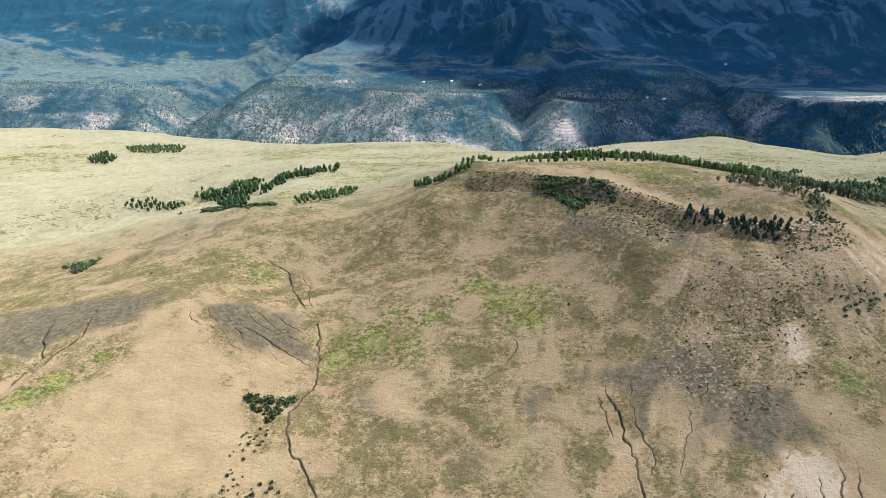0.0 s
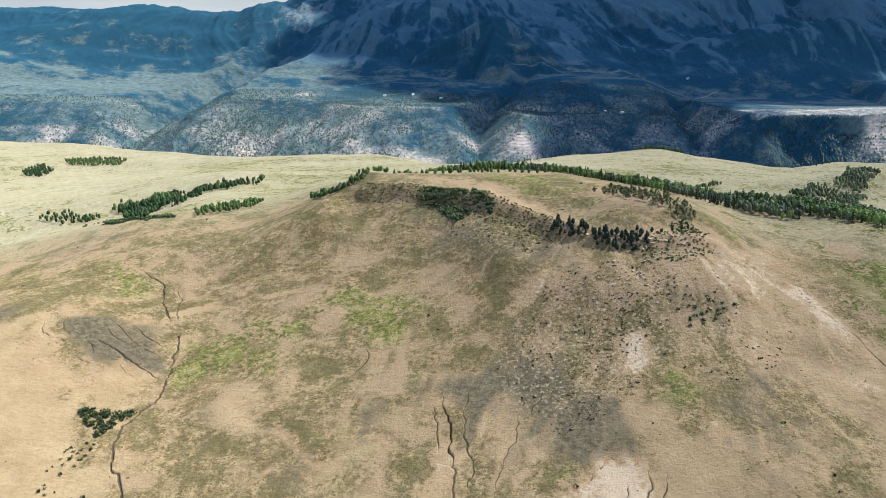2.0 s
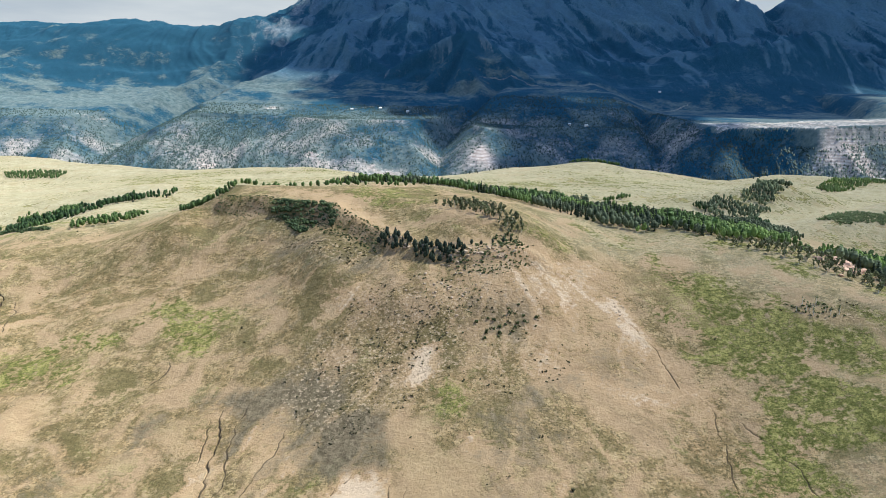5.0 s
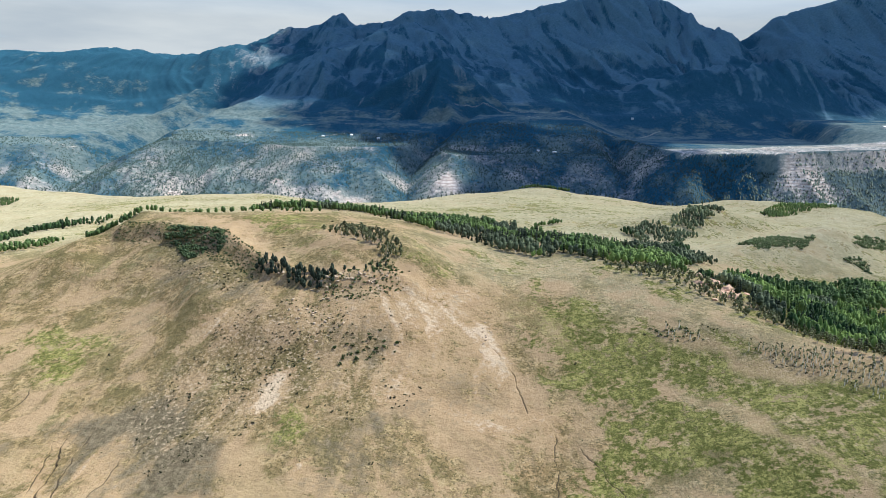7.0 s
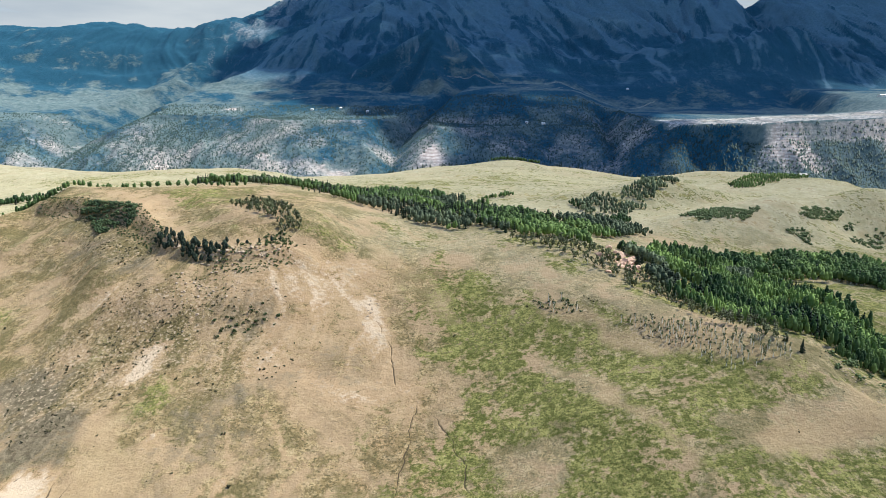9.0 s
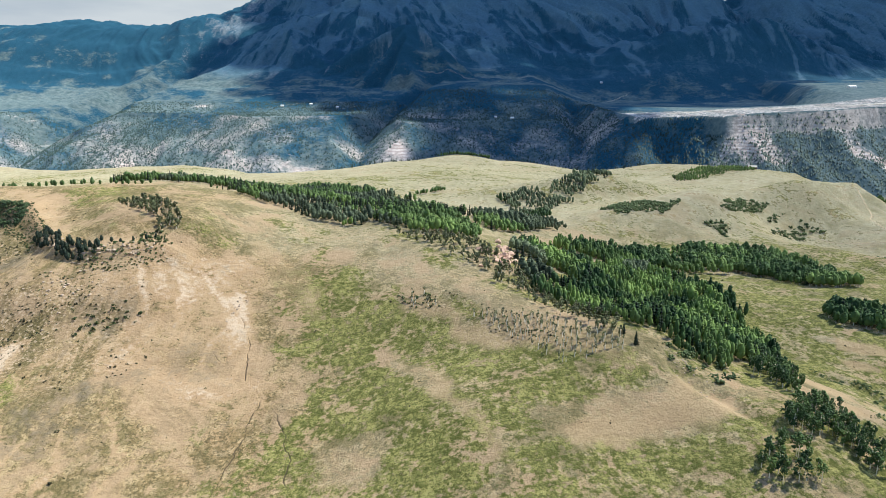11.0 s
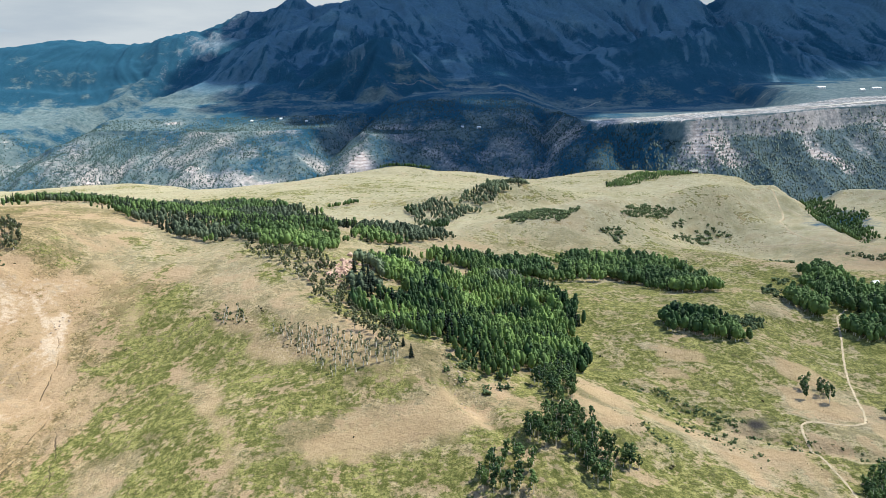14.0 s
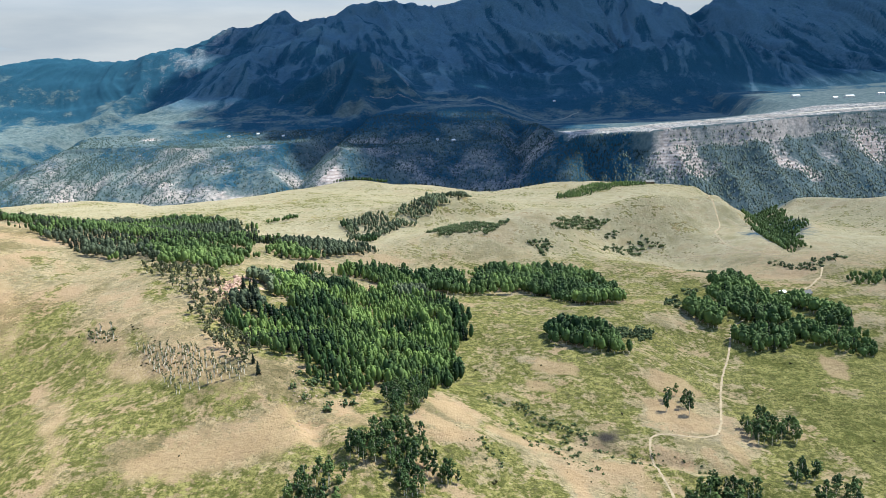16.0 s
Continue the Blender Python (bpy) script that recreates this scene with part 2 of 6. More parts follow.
    l.new(math_of(n, l, "ADD", math_of(n, l, "MULTIPLY", fine, 1.4), math_of(n, l, "MULTIPLY", grain, 0.5)), bump.inputs["Height"])
    l.new(bump.outputs["Normal"], b.inputs["Normal"])
    return m


TURF = turf()
ASPEN_LEAF = leafy("aspen_leaf", (0.010, 0.031, 0.012), (0.056, 0.112, 0.036), (0.20, 0.295, 0.08))
CONIFER_LEAF = leafy("conifer_needles", (0.012, 0.024, 0.02), (0.035, 0.055, 0.036), (0.048, 0.072, 0.04))
ASPEN_PALE = leafy("thin_aspen_leaf", (0.045, 0.058, 0.028), (0.13, 0.148, 0.07), (0.23, 0.255, 0.12))
ASPEN_DULL = leafy("dull_aspen_leaf", (0.035, 0.055, 0.032), (0.10, 0.13, 0.075), (0.16, 0.20, 0.11))
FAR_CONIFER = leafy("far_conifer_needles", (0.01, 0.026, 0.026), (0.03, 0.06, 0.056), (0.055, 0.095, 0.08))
JUNIPER_LEAF = leafy("juniper_leaf", (0.016, 0.03, 0.01), (0.055, 0.085, 0.028), (0.08, 0.12, 0.04))
OAK_LEAF = leafy("oak_leaf", (0.022, 0.046, 0.022), (0.068, 0.108, 0.046), (0.13, 0.175, 0.07))
SAGE_LEAF = leafy("sage_leaf", (0.016, 0.018, 0.009), (0.06, 0.056, 0.026), (0.13, 0.12, 0.055))
ASPEN_BARK = plain("aspen_bark", (0.62, 0.57, 0.47), 0.8, 0.3, 1.5)
CONIFER_BARK = plain("conifer_bark", (0.10, 0.075, 0.055), 0.9, 0.3, 2.0)
STONE = plain("stone", (0.31, 0.245, 0.185), 0.9, 0.4, 0.5)
PINK_STONE = plain("pink_stone", (0.40, 0.27, 0.205), 0.9, 0.35, 0.4)
TIMBER = plain("weathered_timber", (0.10, 0.075, 0.055), 0.8, 0.3, 0.9)
SHEET_ROOF = plain("dark_sheet_roof", (0.07, 0.075, 0.08), 0.5, 0.25, 0.4)
PALE_ROOF = plain("pale_sheet_roof", (0.75, 0.76, 0.77), 0.4, 0.08, 0.2)
PALE_WALL = plain("pale_wall", (0.62, 0.60, 0.56), 0.8, 0.12, 0.2)
PANE = plain("window_pane", (0.04, 0.05, 0.06), 0.15, 0.2, 0.2)
DIRT = plain("track_dirt", (0.30, 0.245, 0.165), 1.0, 0.25, 0.3, island=False)
ASPHALT = plain("runway_asphalt", (0.33, 0.31, 0.28), 0.9, 0.12, 0.02)


def thin_cloud():
    """White cloud that lets a little of the sun through."""
    m, n, l, b = nodes_of("cloud", 1.0, 0.0)
    b.inputs["Base Color"].default_value = (0.86, 0.87, 0.89, 1)
    clear, both = n.new("ShaderNodeBsdfTransparent"), n.new("ShaderNodeMixShader")
    both.inputs["Fac"].default_value = 0.5
    l.new(b.outputs["BSDF"], both.inputs[1])
    l.new(clear.outputs["BSDF"], both.inputs[2])
    l.new(both.outputs["Shader"], n["Material Output"].inputs["Surface"])
    return m


CLOUD = thin_cloud()


# ---- the lie of the land ----
PERM = np.random.RandomState(7).rand(256, 256)


def vnoise(x, y):
    """Smooth value noise, -1 to 1, one cell a unit."""
    xi, yi = np.floor(x).astype(int), np.floor(y).astype(int)
    fx, fy = x - xi, y - yi
    fx, fy = fx * fx * fx * (fx * (fx * 6 - 15) + 10), fy * fy * fy * (fy * (fy * 6 - 15) + 10)
    a, b = PERM[xi % 256, yi % 256], PERM[(xi + 1) % 256, yi % 256]
    c, d = PERM[xi % 256, (yi + 1) % 256], PERM[(xi + 1) % 256, (yi + 1) % 256]
    return 2 * ((a + (b - a) * fx) * (1 - fy) + (c + (d - c) * fx) * fy) - 1


def fbm(x, y, size, octaves=4, gain=0.5, ridged=False):
    total, amp, norm = 0.0, 1.0, 0.0
    for k in range(octaves):
        n = vnoise(x / size + 17.3 * k, y / size - 9.1 * k)
        total = total + amp * (1 - 2 * np.abs(n) if ridged else n)
        norm, amp, size = norm + amp, amp * gain, size * 0.5
        x, y = 0.8 * x - 0.6 * y, 0.6 * x + 0.8 * y
    return total / norm


def step(a, b, v):
    u = np.clip((v - a) / (b - a), 0, 1)
    return u * u * (3 - 2 * u)


def curve(points, v):
    """A smooth line through (place, value) pairs."""
    p = np.array(points, float)
    i = np.clip(np.searchsorted(p[:, 0], v) - 1, 0, len(p) - 2)
    u = np.clip((v - p[i, 0]) / (p[i + 1, 0] - p[i, 0]), 0, 1)
    u = 0.5 * u + 0.5 * u * u * (3 - 2 * u)
    return p[i, 1] + (p[i + 1, 1] - p[i, 1]) * u


def line_gap(x, y, points):
    """Distance to a line on the plan, and how far along it (0 to 1)."""
    p = np.array(points, float)
    seg = np.hypot(*(p[1:] - p[:-1]).T)
    total, run = seg.sum(), 0.0
    best, along = np.full(np.shape(x), 1e9), np.zeros(np.shape(x))
    for a, b, length in zip(p[:-1], p[1:], seg):
        u = np.clip(((x - a[0]) * (b[0] - a[0]) + (y - a[1]) * (b[1] - a[1])) / length ** 2, 0, 1)
        d = np.hypot(x - a[0] - u * (b[0] - a[0]), y - a[1] - u * (b[1] - a[1]))
        along = np.where(d < best, (run + u * length) / total, along)
        best = np.minimum(best, d)
        run += length
    return best, along


def mound(x, y, cx, cy, high, long, wide, turn):
    u = (x - cx) * math.cos(turn) + (y - cy) * math.sin(turn)
    v = (y - cy) * math.cos(turn) - (x - cx) * math.sin(turn)
    return high * np.exp(-(u / long) ** 2 - (v / wide) ** 2)


# rises and hollows of the grazing land: x, y, height, half length, half width, turn
KNOLLS = [
    (218, 540, 83.1, 606, 245, 2.45), (387, 1020, 31.3, 666, 400, 2.50), (-293, 347, 24.3, 142, 400, 2.31),
    (327, 364, -23.9, 192, 86, 1.59), (1148, 1034, -39.5, 210, 118, 1.73), (192, 466, 39.7, 94, 71, 0.96),
    (606, 388, -12.0, 185, 44, 2.21), (818, 841, 37.7, 295, 50, 0.47), (-72, 677, -15.0, 270, 64, 1.63),
    (495, 1235, 11.0, 120, 62, 0.0), (69, -25, -32.1, 457, 134, 2.99), (841, 730, -25.0, 137, 58, 2.05),
    (614, 894, 23.8, 114, 38, 0.39), (55, 572, 20.1, 111, 40, 0.22), (461, 368, 13.9, 72, 35, 2.56),
]
MEADOWS = [
    (422, 514, 13.8, 128, 91, -1.16), (-168, 967, 9.9, 100, 82, 3.01), (-165, 434, 11.0, 202, 125, 1.59),
    (-354, 781, -13.7, 224, 63, 0.63), (-472, 1197, -16.8, 206, 193, 3.49), (662, 568, -6.1, 176, 48, 0.13),
    (700, 444, 5.7, 161, 41, 0.93), (117, 210, -9.0, 316, 103, 0.04), (133, 543, 10.4, 46, 32, 2.37),
    (91, 853, -7.8, 262, 96, 2.92), (477, 370, -6.1, 82, 37, 0.65), (556, 328, -6.0, 108, 32, 1.00),
    (165, 1285, -32.0, 130, 95, 0.0), (532, 350, 7.0, 96, 32, 0.76), (532, 281, 5.0, 73, 32, 2.49), (764, 420, -6.2, 77, 33, 1.40),
]
# lesser swells: x, y, height, half width
SWELLS = [
    (141, 394, -6.9, 80),
    (185, 408, -9.0, 55),
    (429, 382, -5.9, 80),
    (894, 593, 11.9, 180),
    (336, 446, 4.5, 55),
    (679, 310, -2.2, 80),
    (444, 262, 3.3, 38),
    (200, 324, 1.9, 55),
    (484, 293, -3.0, 38),
    (546, 273, 4.5, 38),
    (-72, 386, -4.1, 38),
    (-102, 496, -7.7, 55),
    (433, 314, 3.3, 38),
    (-101, 647, 7.6, 120),
    (85, 455, -5.9, 55),
    (243, 453, -2.4, 38),
    (180, 673, 5.5, 120),
    (529, 934, 7.0, 120),
    (-233, 885, -4.5, 180),
    (-217, 768, -7.1, 38),
    (737, 513, 2.6, 80),
    (633, 277, -3.0, 38),
    (-548, 1188, 5.8, 180),
]
SWELLS += [
    (-152, 428, 4.0, 38),
    (-75, 437, -4.0, 38),
    (537, 720, -5.9, 55),
    (755, 783, -4.3, 38),
    (582, 313, 2.4, 38),
    (664, 397, -3.3, 38),
    (578, 378, 2.6, 55),
    (407, 870, 5.7, 260),
    (296, 402, 1.5, 38),
    (626, 770, -2.9, 55),
    (735, 401, 2.6, 38),
]
BILLOWS = [(605, 1186, -5.2, 180), (636, 1194, -5.9, 120), (342, 538, -3.8, 38), (-27, 612, 2.4, 55), (22, 530, -2.6, 38), (-277, 692, 3.3, 55), (-451, 1050, -3.1, 260), (400, 329, 1.2, 38), (429, 382, -1.8, 38), (975, 793, 3.7, 38), (741, 348, -1.3, 38), (838, 573, 1.8, 120), (470, 1262, 7.0, 60), (926, 1154, 10.0, 90), (938, 850, -10.0, 60), (437, 1140, 6.0, 70)]
# the foothills: x, y, height over the bench, half length, half width, turn
MOUNTAINS = [
    (-1800, 2950, 70, 480, 260, 0.25), (1750, 3300, 160, 500, 260, 0.6), (-560, 2860, 26, 150, 70, 0.4),
]
SKYLINE = [
    (-3200, 120), (-2000, 250), (-1720, 340), (-1560, 405), (-1400, 450), (-1180, 446), (-1090, 408), (-960, 400), (-640, 488), (-420, 562),
    (-240, 600), (-165, 628), (-90, 600), (60, 612), (200, 672), (330, 682), (640, 672), (800, 716), (1000, 770), (1300, 840),
    (1600, 800), (1850, 660), (2040, 585), (2250, 730), (2800, 880), (3600, 700),
]
EDGE = [(-1500, 1650), (-700, 1560), (-420, 1430), (-250, 1330), (120, 1300), (420, 1300), (560, 1330), (700, 1220), (820, 1290), (1050, 1260), (1200, 1150), (1290, 1060), (1400, 1150), (2200, 1250)]
# where the bench breaks off above the canyon
RIM = [(-1600, 2400), (-1050, 2330), (-450, 2325), (-250, 2300), (-110, 2205), (30, 2225), (190, 2250), (330, 2110), (480, 2180), (660, 2240), (800, 2190), (900, 2085), (955, 2010), (985, 1968), (1091, 1846), (1140, 1800), (1225, 1808), (1400, 1812), (1560, 1880), (1800, 1900), (2400, 1920)]
RIM_HIGH = [(-1600, 60), (-450, 76), (-100, 84), (660, 70), (900, 80), (985, 91), (1100, 103), (1225, 112), (1500, 122), (1800, 131), (2400, 146)]
SIDE_GORGES = [
    [(-720, 1750), (-770, 2250), (-725, 2560), (-690, 2760), (-600, 2950)],
    [(185, 1700), (212, 1900), (225, 2150), (300, 2400), (430, 2650)],
    [(740, 1600), (815, 1900), (850, 2150), (880, 2400), (1100, 2650)],
]
# rise of the bench behind the rim: far west, west, centre, east
BENCHES = [
    (-1900, -900, [(2200, 55), (2300, 62), (2700, 100), (3030, 141), (3214, 188), (3435, 290), (3705, 400), (3900, 430), (5200, 430)]),
    (-500, 250, [(2100, 80), (2300, 82), (2717, 152), (2790, 172), (3000, 225), (3224, 290), (3308, 315), (3600, 405), (5200, 480)]),
    (480, 760, [(2100, 62), (2240, 69), (2356, 116), (2451, 145), (2524, 164), (2774, 190), (2900, 215), (3100, 260), (3400, 330), (5200, 480)]),
    (980, 3000, [(1700, 98), (2680, 100), (2980, 167), (3300, 260), (5200, 450)]),
]


# the knoll's broken brow: x, y and the height of its edge
BROW = [(-40, 640, 92), (0, 604, 106), (17, 591, 110), (35, 579, 114), (63, 565, 117.5), (91, 546, 117), (121, 533, 119), (135, 509, 115.5), (151, 487, 112), (168, 464, 111), (183, 451, 108.5), (200, 438, 108), (213, 436, 109.5), (227, 439, 111), (240, 443, 110.5), (257, 440, 106.5), (285, 440, 96)]


def brow_gap(x, y):
    """Distance behind (+) or below (-) the knoll's brow, and the height of its edge there."""
    line = [p[:2] for p in BROW]
    d, along = line_gap(x + 2.5 * fbm(x, y, 14, 2), y + 2.5 * fbm(y, x, 14, 2), line)
    return np.where(y > curve(line, x), d, -d), curve([(p[0], p[2]) for p in BROW], x)


def near_land(x, y):
    z = 1.0 + 0.0133 * x + 0.0247 * y
    for m in KNOLLS + MEADOWS:
        z = z + mound(x, y, *m)
    for cx, cy, high, wide in SWELLS + BILLOWS:
        z = z + mound(x, y, cx, cy, high, wide, wide, 0)
    # the knoll's top is flat
    z = 122.5 - 3.0 * np.logaddexp(0, (122.5 - z) / 3.0)
    near = (x > -60) & (x < 300) & (y > 340) & (y < 720)
    if near.any():
        nx, ny = x[near], y[near]
        d, edge = brow_gap(nx, ny)
        fall = 9.5 - 3.5 * step(140, 190, nx)
        shape = np.where(d > 0, edge + (121.5 - edge) * step(0, 50, d), edge - fall * step(0, -13, d) - 0.42 * np.maximum(-d - 8, 0))
        share = (1 - step(28, 62, np.abs(d))) * step(-8, 28, nx) * (1 - step(240, 285, nx))
        z[near] += (shape - z[near]) * share
    return z


def rim_line(x, y):
    return curve(RIM, x) + 14 * fbm(x, y * 0, 90, 3) * (1 - step(930, 990, x)) + 9 * fbm(x, y * 0, 60, 3) * step(1000, 1100, x)


def far_land(x, y):
    # the benches, blended across from west to east
    bench = curve(BENCHES[0][2], y)
    for (_, west, _), (east, _, line) in zip(BENCHES[:-1], BENCHES[1:]):
        bench = bench + (curve(line, y) - bench) * step(west, east, x + 40 * fbm(x, y, 200, 2))
    hills = bench
    for m in MOUNTAINS:
        hills = hills + mound(x, y, *m)
    rough = fbm(x, y, 420, 5, 0.52, True)
    crest_y = 3950 + 500 * step(-950, -350, x) + 150 * step(100, 900, x) + 70 * fbm(x, y * 0, 500, 2)
    far_off = crest_y / (3960 + 300 * step(100, 900, x))
    crest = 205 + (curve(SKYLINE, 300 + (x - 300) / far_off + 25 * fbm(x, y, 160, 2)) - 205) * far_off + 10 * fbm(x, y * 0, 70, 3, 0.6, True)
    rise = np.clip(1 - (crest_y - y) / (950 + 220 * step(-950, -350, x)), 0, 1)
    face = rise ** 1.55
    mount = hills + np.maximum(crest - hills, 0) * face
    mount = np.where(y > crest_y, crest - 0.35 * (y - crest_y), mount)
    # buttresses and gullies run down the faces
    lean = x + 90 * fbm(x, y, 380, 2) + 0.25 * (y - 3500) * np.sign(vnoise(x / 520 + 9.5, y * 0))
    ribs = (1 - 2 * np.abs(vnoise(lean / 150 + 3, y / 900))) + 0.5 * (1 - 2 * np.abs(vnoise(lean / 62 + 41, y / 500))) + 0.25 * (1 - 2 * np.abs(vnoise(lean / 27 + 80, y / 250)))
    steep_side = step(2980, 3300, y) * step(0.0, 0.18, 1.02 - face) * (0.3 + 0.7 * step(-900, -300, x))
    mount = mount + (rough * 40 - 12 + 26 * ribs) * steep_side
    mount = mount + fbm(x, y, 260, 4) * 12 * step(2450, 2800, y) + 7 * fbm(x, y, 120, 4, 0.55, True) * step(2420, 2600, y) * (1 - step(950, 1100, x) * (1 - step(2500, 2800, y)))
    # a steep pyramid of scree stands before the range, and a lower shoulder beside it
    for px, py, top, fall, long in ((352, 2958, 400, 0.74, 1.0), (600, 3150, 300, 0.6, 1.3), (-215, 3340, 446, 0.66, 1.0)):
        away = np.hypot((x - px) / long, y - py)
        way = np.arctan2(y - py, x - px)
        cone = top - fall * away * (1 + 0.16 * np.cos(3 * way + 0.6) + 0.22 * vnoise(way * 4 + px, away / 600) + 0.1 * vnoise(way * 11 + px, away / 400)) + 8 * fbm(x, y, 60, 3, 0.55, True)
        mount = np.maximum(mount, cone)
    # canyon wall below the rim; the mesa's eastern face stands far steeper, and its top is flat
    rim, lip = rim_line(x, y), curve(RIM_HIGH, x)
    east, behind, below = step(930, 990, x), np.maximum(y - rim, 0), np.maximum(rim - y, 0)
    top = lip + 0.05 * behind * step(1500, 1700, x) - 0.3 * np.maximum(behind - 230, 0) * (1 - step(1500, 1700, x))
    cap = mount + (np.where(behind > 230, np.maximum(top, mount), top) - mount) * step(930, 990, x) * (1 - step(900, 1100, behind))
    soft = 0.36 + 0.11 * step(200, 330, x)
    drop = soft * below * (1 - east) + east * (1.45 * np.minimum(below, 30) + 0.82 * np.clip(below - 30, 0, 70) + 0.5 * np.maximum(below - 100, 0))
    spurs = (21 - 2 * east) * fbm(x, y * 0.3, 95, 4, 0.55, True) * step(15, 90, drop) + 4 * fbm(x, y, 60, 3) * step(4, 30, drop)
    ledge = east * (5 * step(9, 11, drop) * (1 - step(11, 20, drop)) + 4 * step(20, 22, drop) * (1 - step(22, 34, drop)) + 4 * step(33, 35, drop) * (1 - step(35, 50, drop)))
    z = np.where(below > 0, np.minimum(np.maximum(cap, lip * east), lip) - drop + spurs - ledge, cap)
    z = np.maximum(z, -110)
    for g, sides, rise in zip(SIDE_GORGES, (0.42, 0.6, 0.72), (215, 260, 270)):
        d, along = line_gap(x, y, g)
        d = d + 22 * fbm(x, y, 110, 3, 0.5, True) * step(10, 60, d)
        z = np.minimum(z, np.maximum(-110 + rise * along ** 1.15 + d * (sides + 0.12 * along), -110))
    return z


# washes and cracks in the turf: line, depth, half width
GULLIES = [
    ([(-126, 514), (-112, 503), (-105, 497), (-98, 472), (-79, 437), (-72, 419), (-69, 392), (-68, 365), (-77, 337), (-72, 324), (-63, 302), (-54, 285), (-48, 262)], 2.2, 1.6),
    ([(-97, 498), (-83, 457), (-77, 440), (-76, 432)], 0.9, 1.0),
    ([(86, 354), (88, 336), (90, 325), (90, 311), (90, 298), (89, 276), (86, 250)], 2.4, 1.2),
    ([(80, 348), (82, 335), (83, 321), (83, 306)], 1.4, 0.9),
    ([(76, 296), (74, 284), (74, 268)], 1.2, 0.8),
    ([(-152, 424), (-146, 410), (-137, 399)], 1.4, 0.8),
    ([(-143, 428), (-136, 414), (-128, 405)], 1.4, 0.8),
]
GULLIES += [
    ([(-120, 430), (-108, 419), (-96, 412), (-86, 402)], 1.3, 0.8),
    ([(-108, 438), (-96, 428), (-84, 420), (-78, 414)], 1.2, 0.8),
    ([(-134, 400), (-120, 392), (-106, 389)], 1.0, 0.8),
    ([(-100, 398), (-90, 389), (-82, 384)], 1.2, 0.8),
    ([(-139, 409), (-127, 396), (-117, 391)], 2.2, 1.2),
    ([(-130, 420), (-116, 404), (-112, 396)], 1.8, 1.1),
    ([(-124, 415), (-98, 405), (-80, 394), (-70, 384)], 2.0, 1.3),
    ([(-119, 436), (-94, 415), (-75, 407)], 1.2, 1.2),
    ([(-234, 423), (-226, 395), (-217, 370), (-221, 339)], 2.4, 1.8),
    ([(-213, 439), (-205, 392), (-214, 359)], 1.8, 1.6),
]
CRACKS = [
    ([(158, 293), (150, 282), (141, 269), (138, 255)], 1.8, 1.3),
    ([(166, 289), (157, 279), (148, 268), (146, 252)], 1.8, 1.3),
    ([(172, 291), (164, 281), (161, 267), (158, 250)], 1.8, 1.3),
    ([(176, 286), (170, 272), (168, 252)], 1.5, 1.2),
    ([(152, 289), (144, 279), (134, 266), (131, 252)], 1.4, 1.0),
    ([(163, 284), (155, 270), (152, 252)], 1.4, 1.0),
    ([(182, 284), (177, 270), (176, 256)], 1.3, 1.0),
    ([(293, 370), (301, 362), (308, 358)], 1.2, 0.8),
    ([(335, 327), (345, 305), (351, 285), (356, 262)], 0.9, 0.7),
    ([(98, 352), (97, 338), (97, 320), (98, 300), (97, 280)], 1.3, 0.9),
]
CRACKS += [
    ([(125, 330), (120, 314), (112, 300), (108, 280)], 0.8, 0.9),
    ([(74, 300), (70, 285), (69, 268)], 1.0, 0.9),
    ([(138, 346), (131, 330), (125, 319)], 1.0, 1.0),
    ([(43, 401), (45, 386), (32, 365)], 0.7, 1.1),
    ([(308, 388), (314, 373), (316, 354), (330, 331), (328, 318), (325, 290), (318, 262)], 1.3, 0.65),
    ([(318, 346), (324, 343), (330, 331)], 1.0, 0.5),
    ([(302, 402), (308, 392), (311, 380)], 0.8, 0.4),
    ([(593, 359), (620, 358), (634, 348), (658, 318), (682, 304), (716, 288)], 1.8, 4.0),
    ([(523, 325), (531, 306), (545, 282), (557, 257)], 2.2, 4.0),
]
RAVINE = [(955, 705), (985, 800), (1040, 900), (1090, 1060), (1150, 1250), (1220, 1420)]


def wound(line, every=3.0):
    """A line on the plan that wanders like water: points and the run along it."""
    p = np.array(line, float)
    run = np.concatenate([[0], np.cumsum(np.hypot(*(p[1:] - p[:-1]).T))])
    s = np.linspace(0, run[-1], max(4, int(run[-1] / every)))
    x, y = np.interp(s, run, p[:, 0]), np.interp(s, run, p[:, 1])
    sway = 1.6 * np.minimum(1, np.minimum(s, run[-1] - s) / 8)
    return np.stack([x + sway * vnoise(s / 11 + p[0, 0], s * 0 + 3.3), y + sway * vnoise(s / 11 + p[0, 1], s * 0 + 8.1)], -1)


CREVICES = [(wound(line), deep, wide) for line, deep, wide in GULLIES + CRACKS if wide < 3]
WASHES = [(line, deep, wide) for line, deep, wide in CRACKS if wide >= 3]


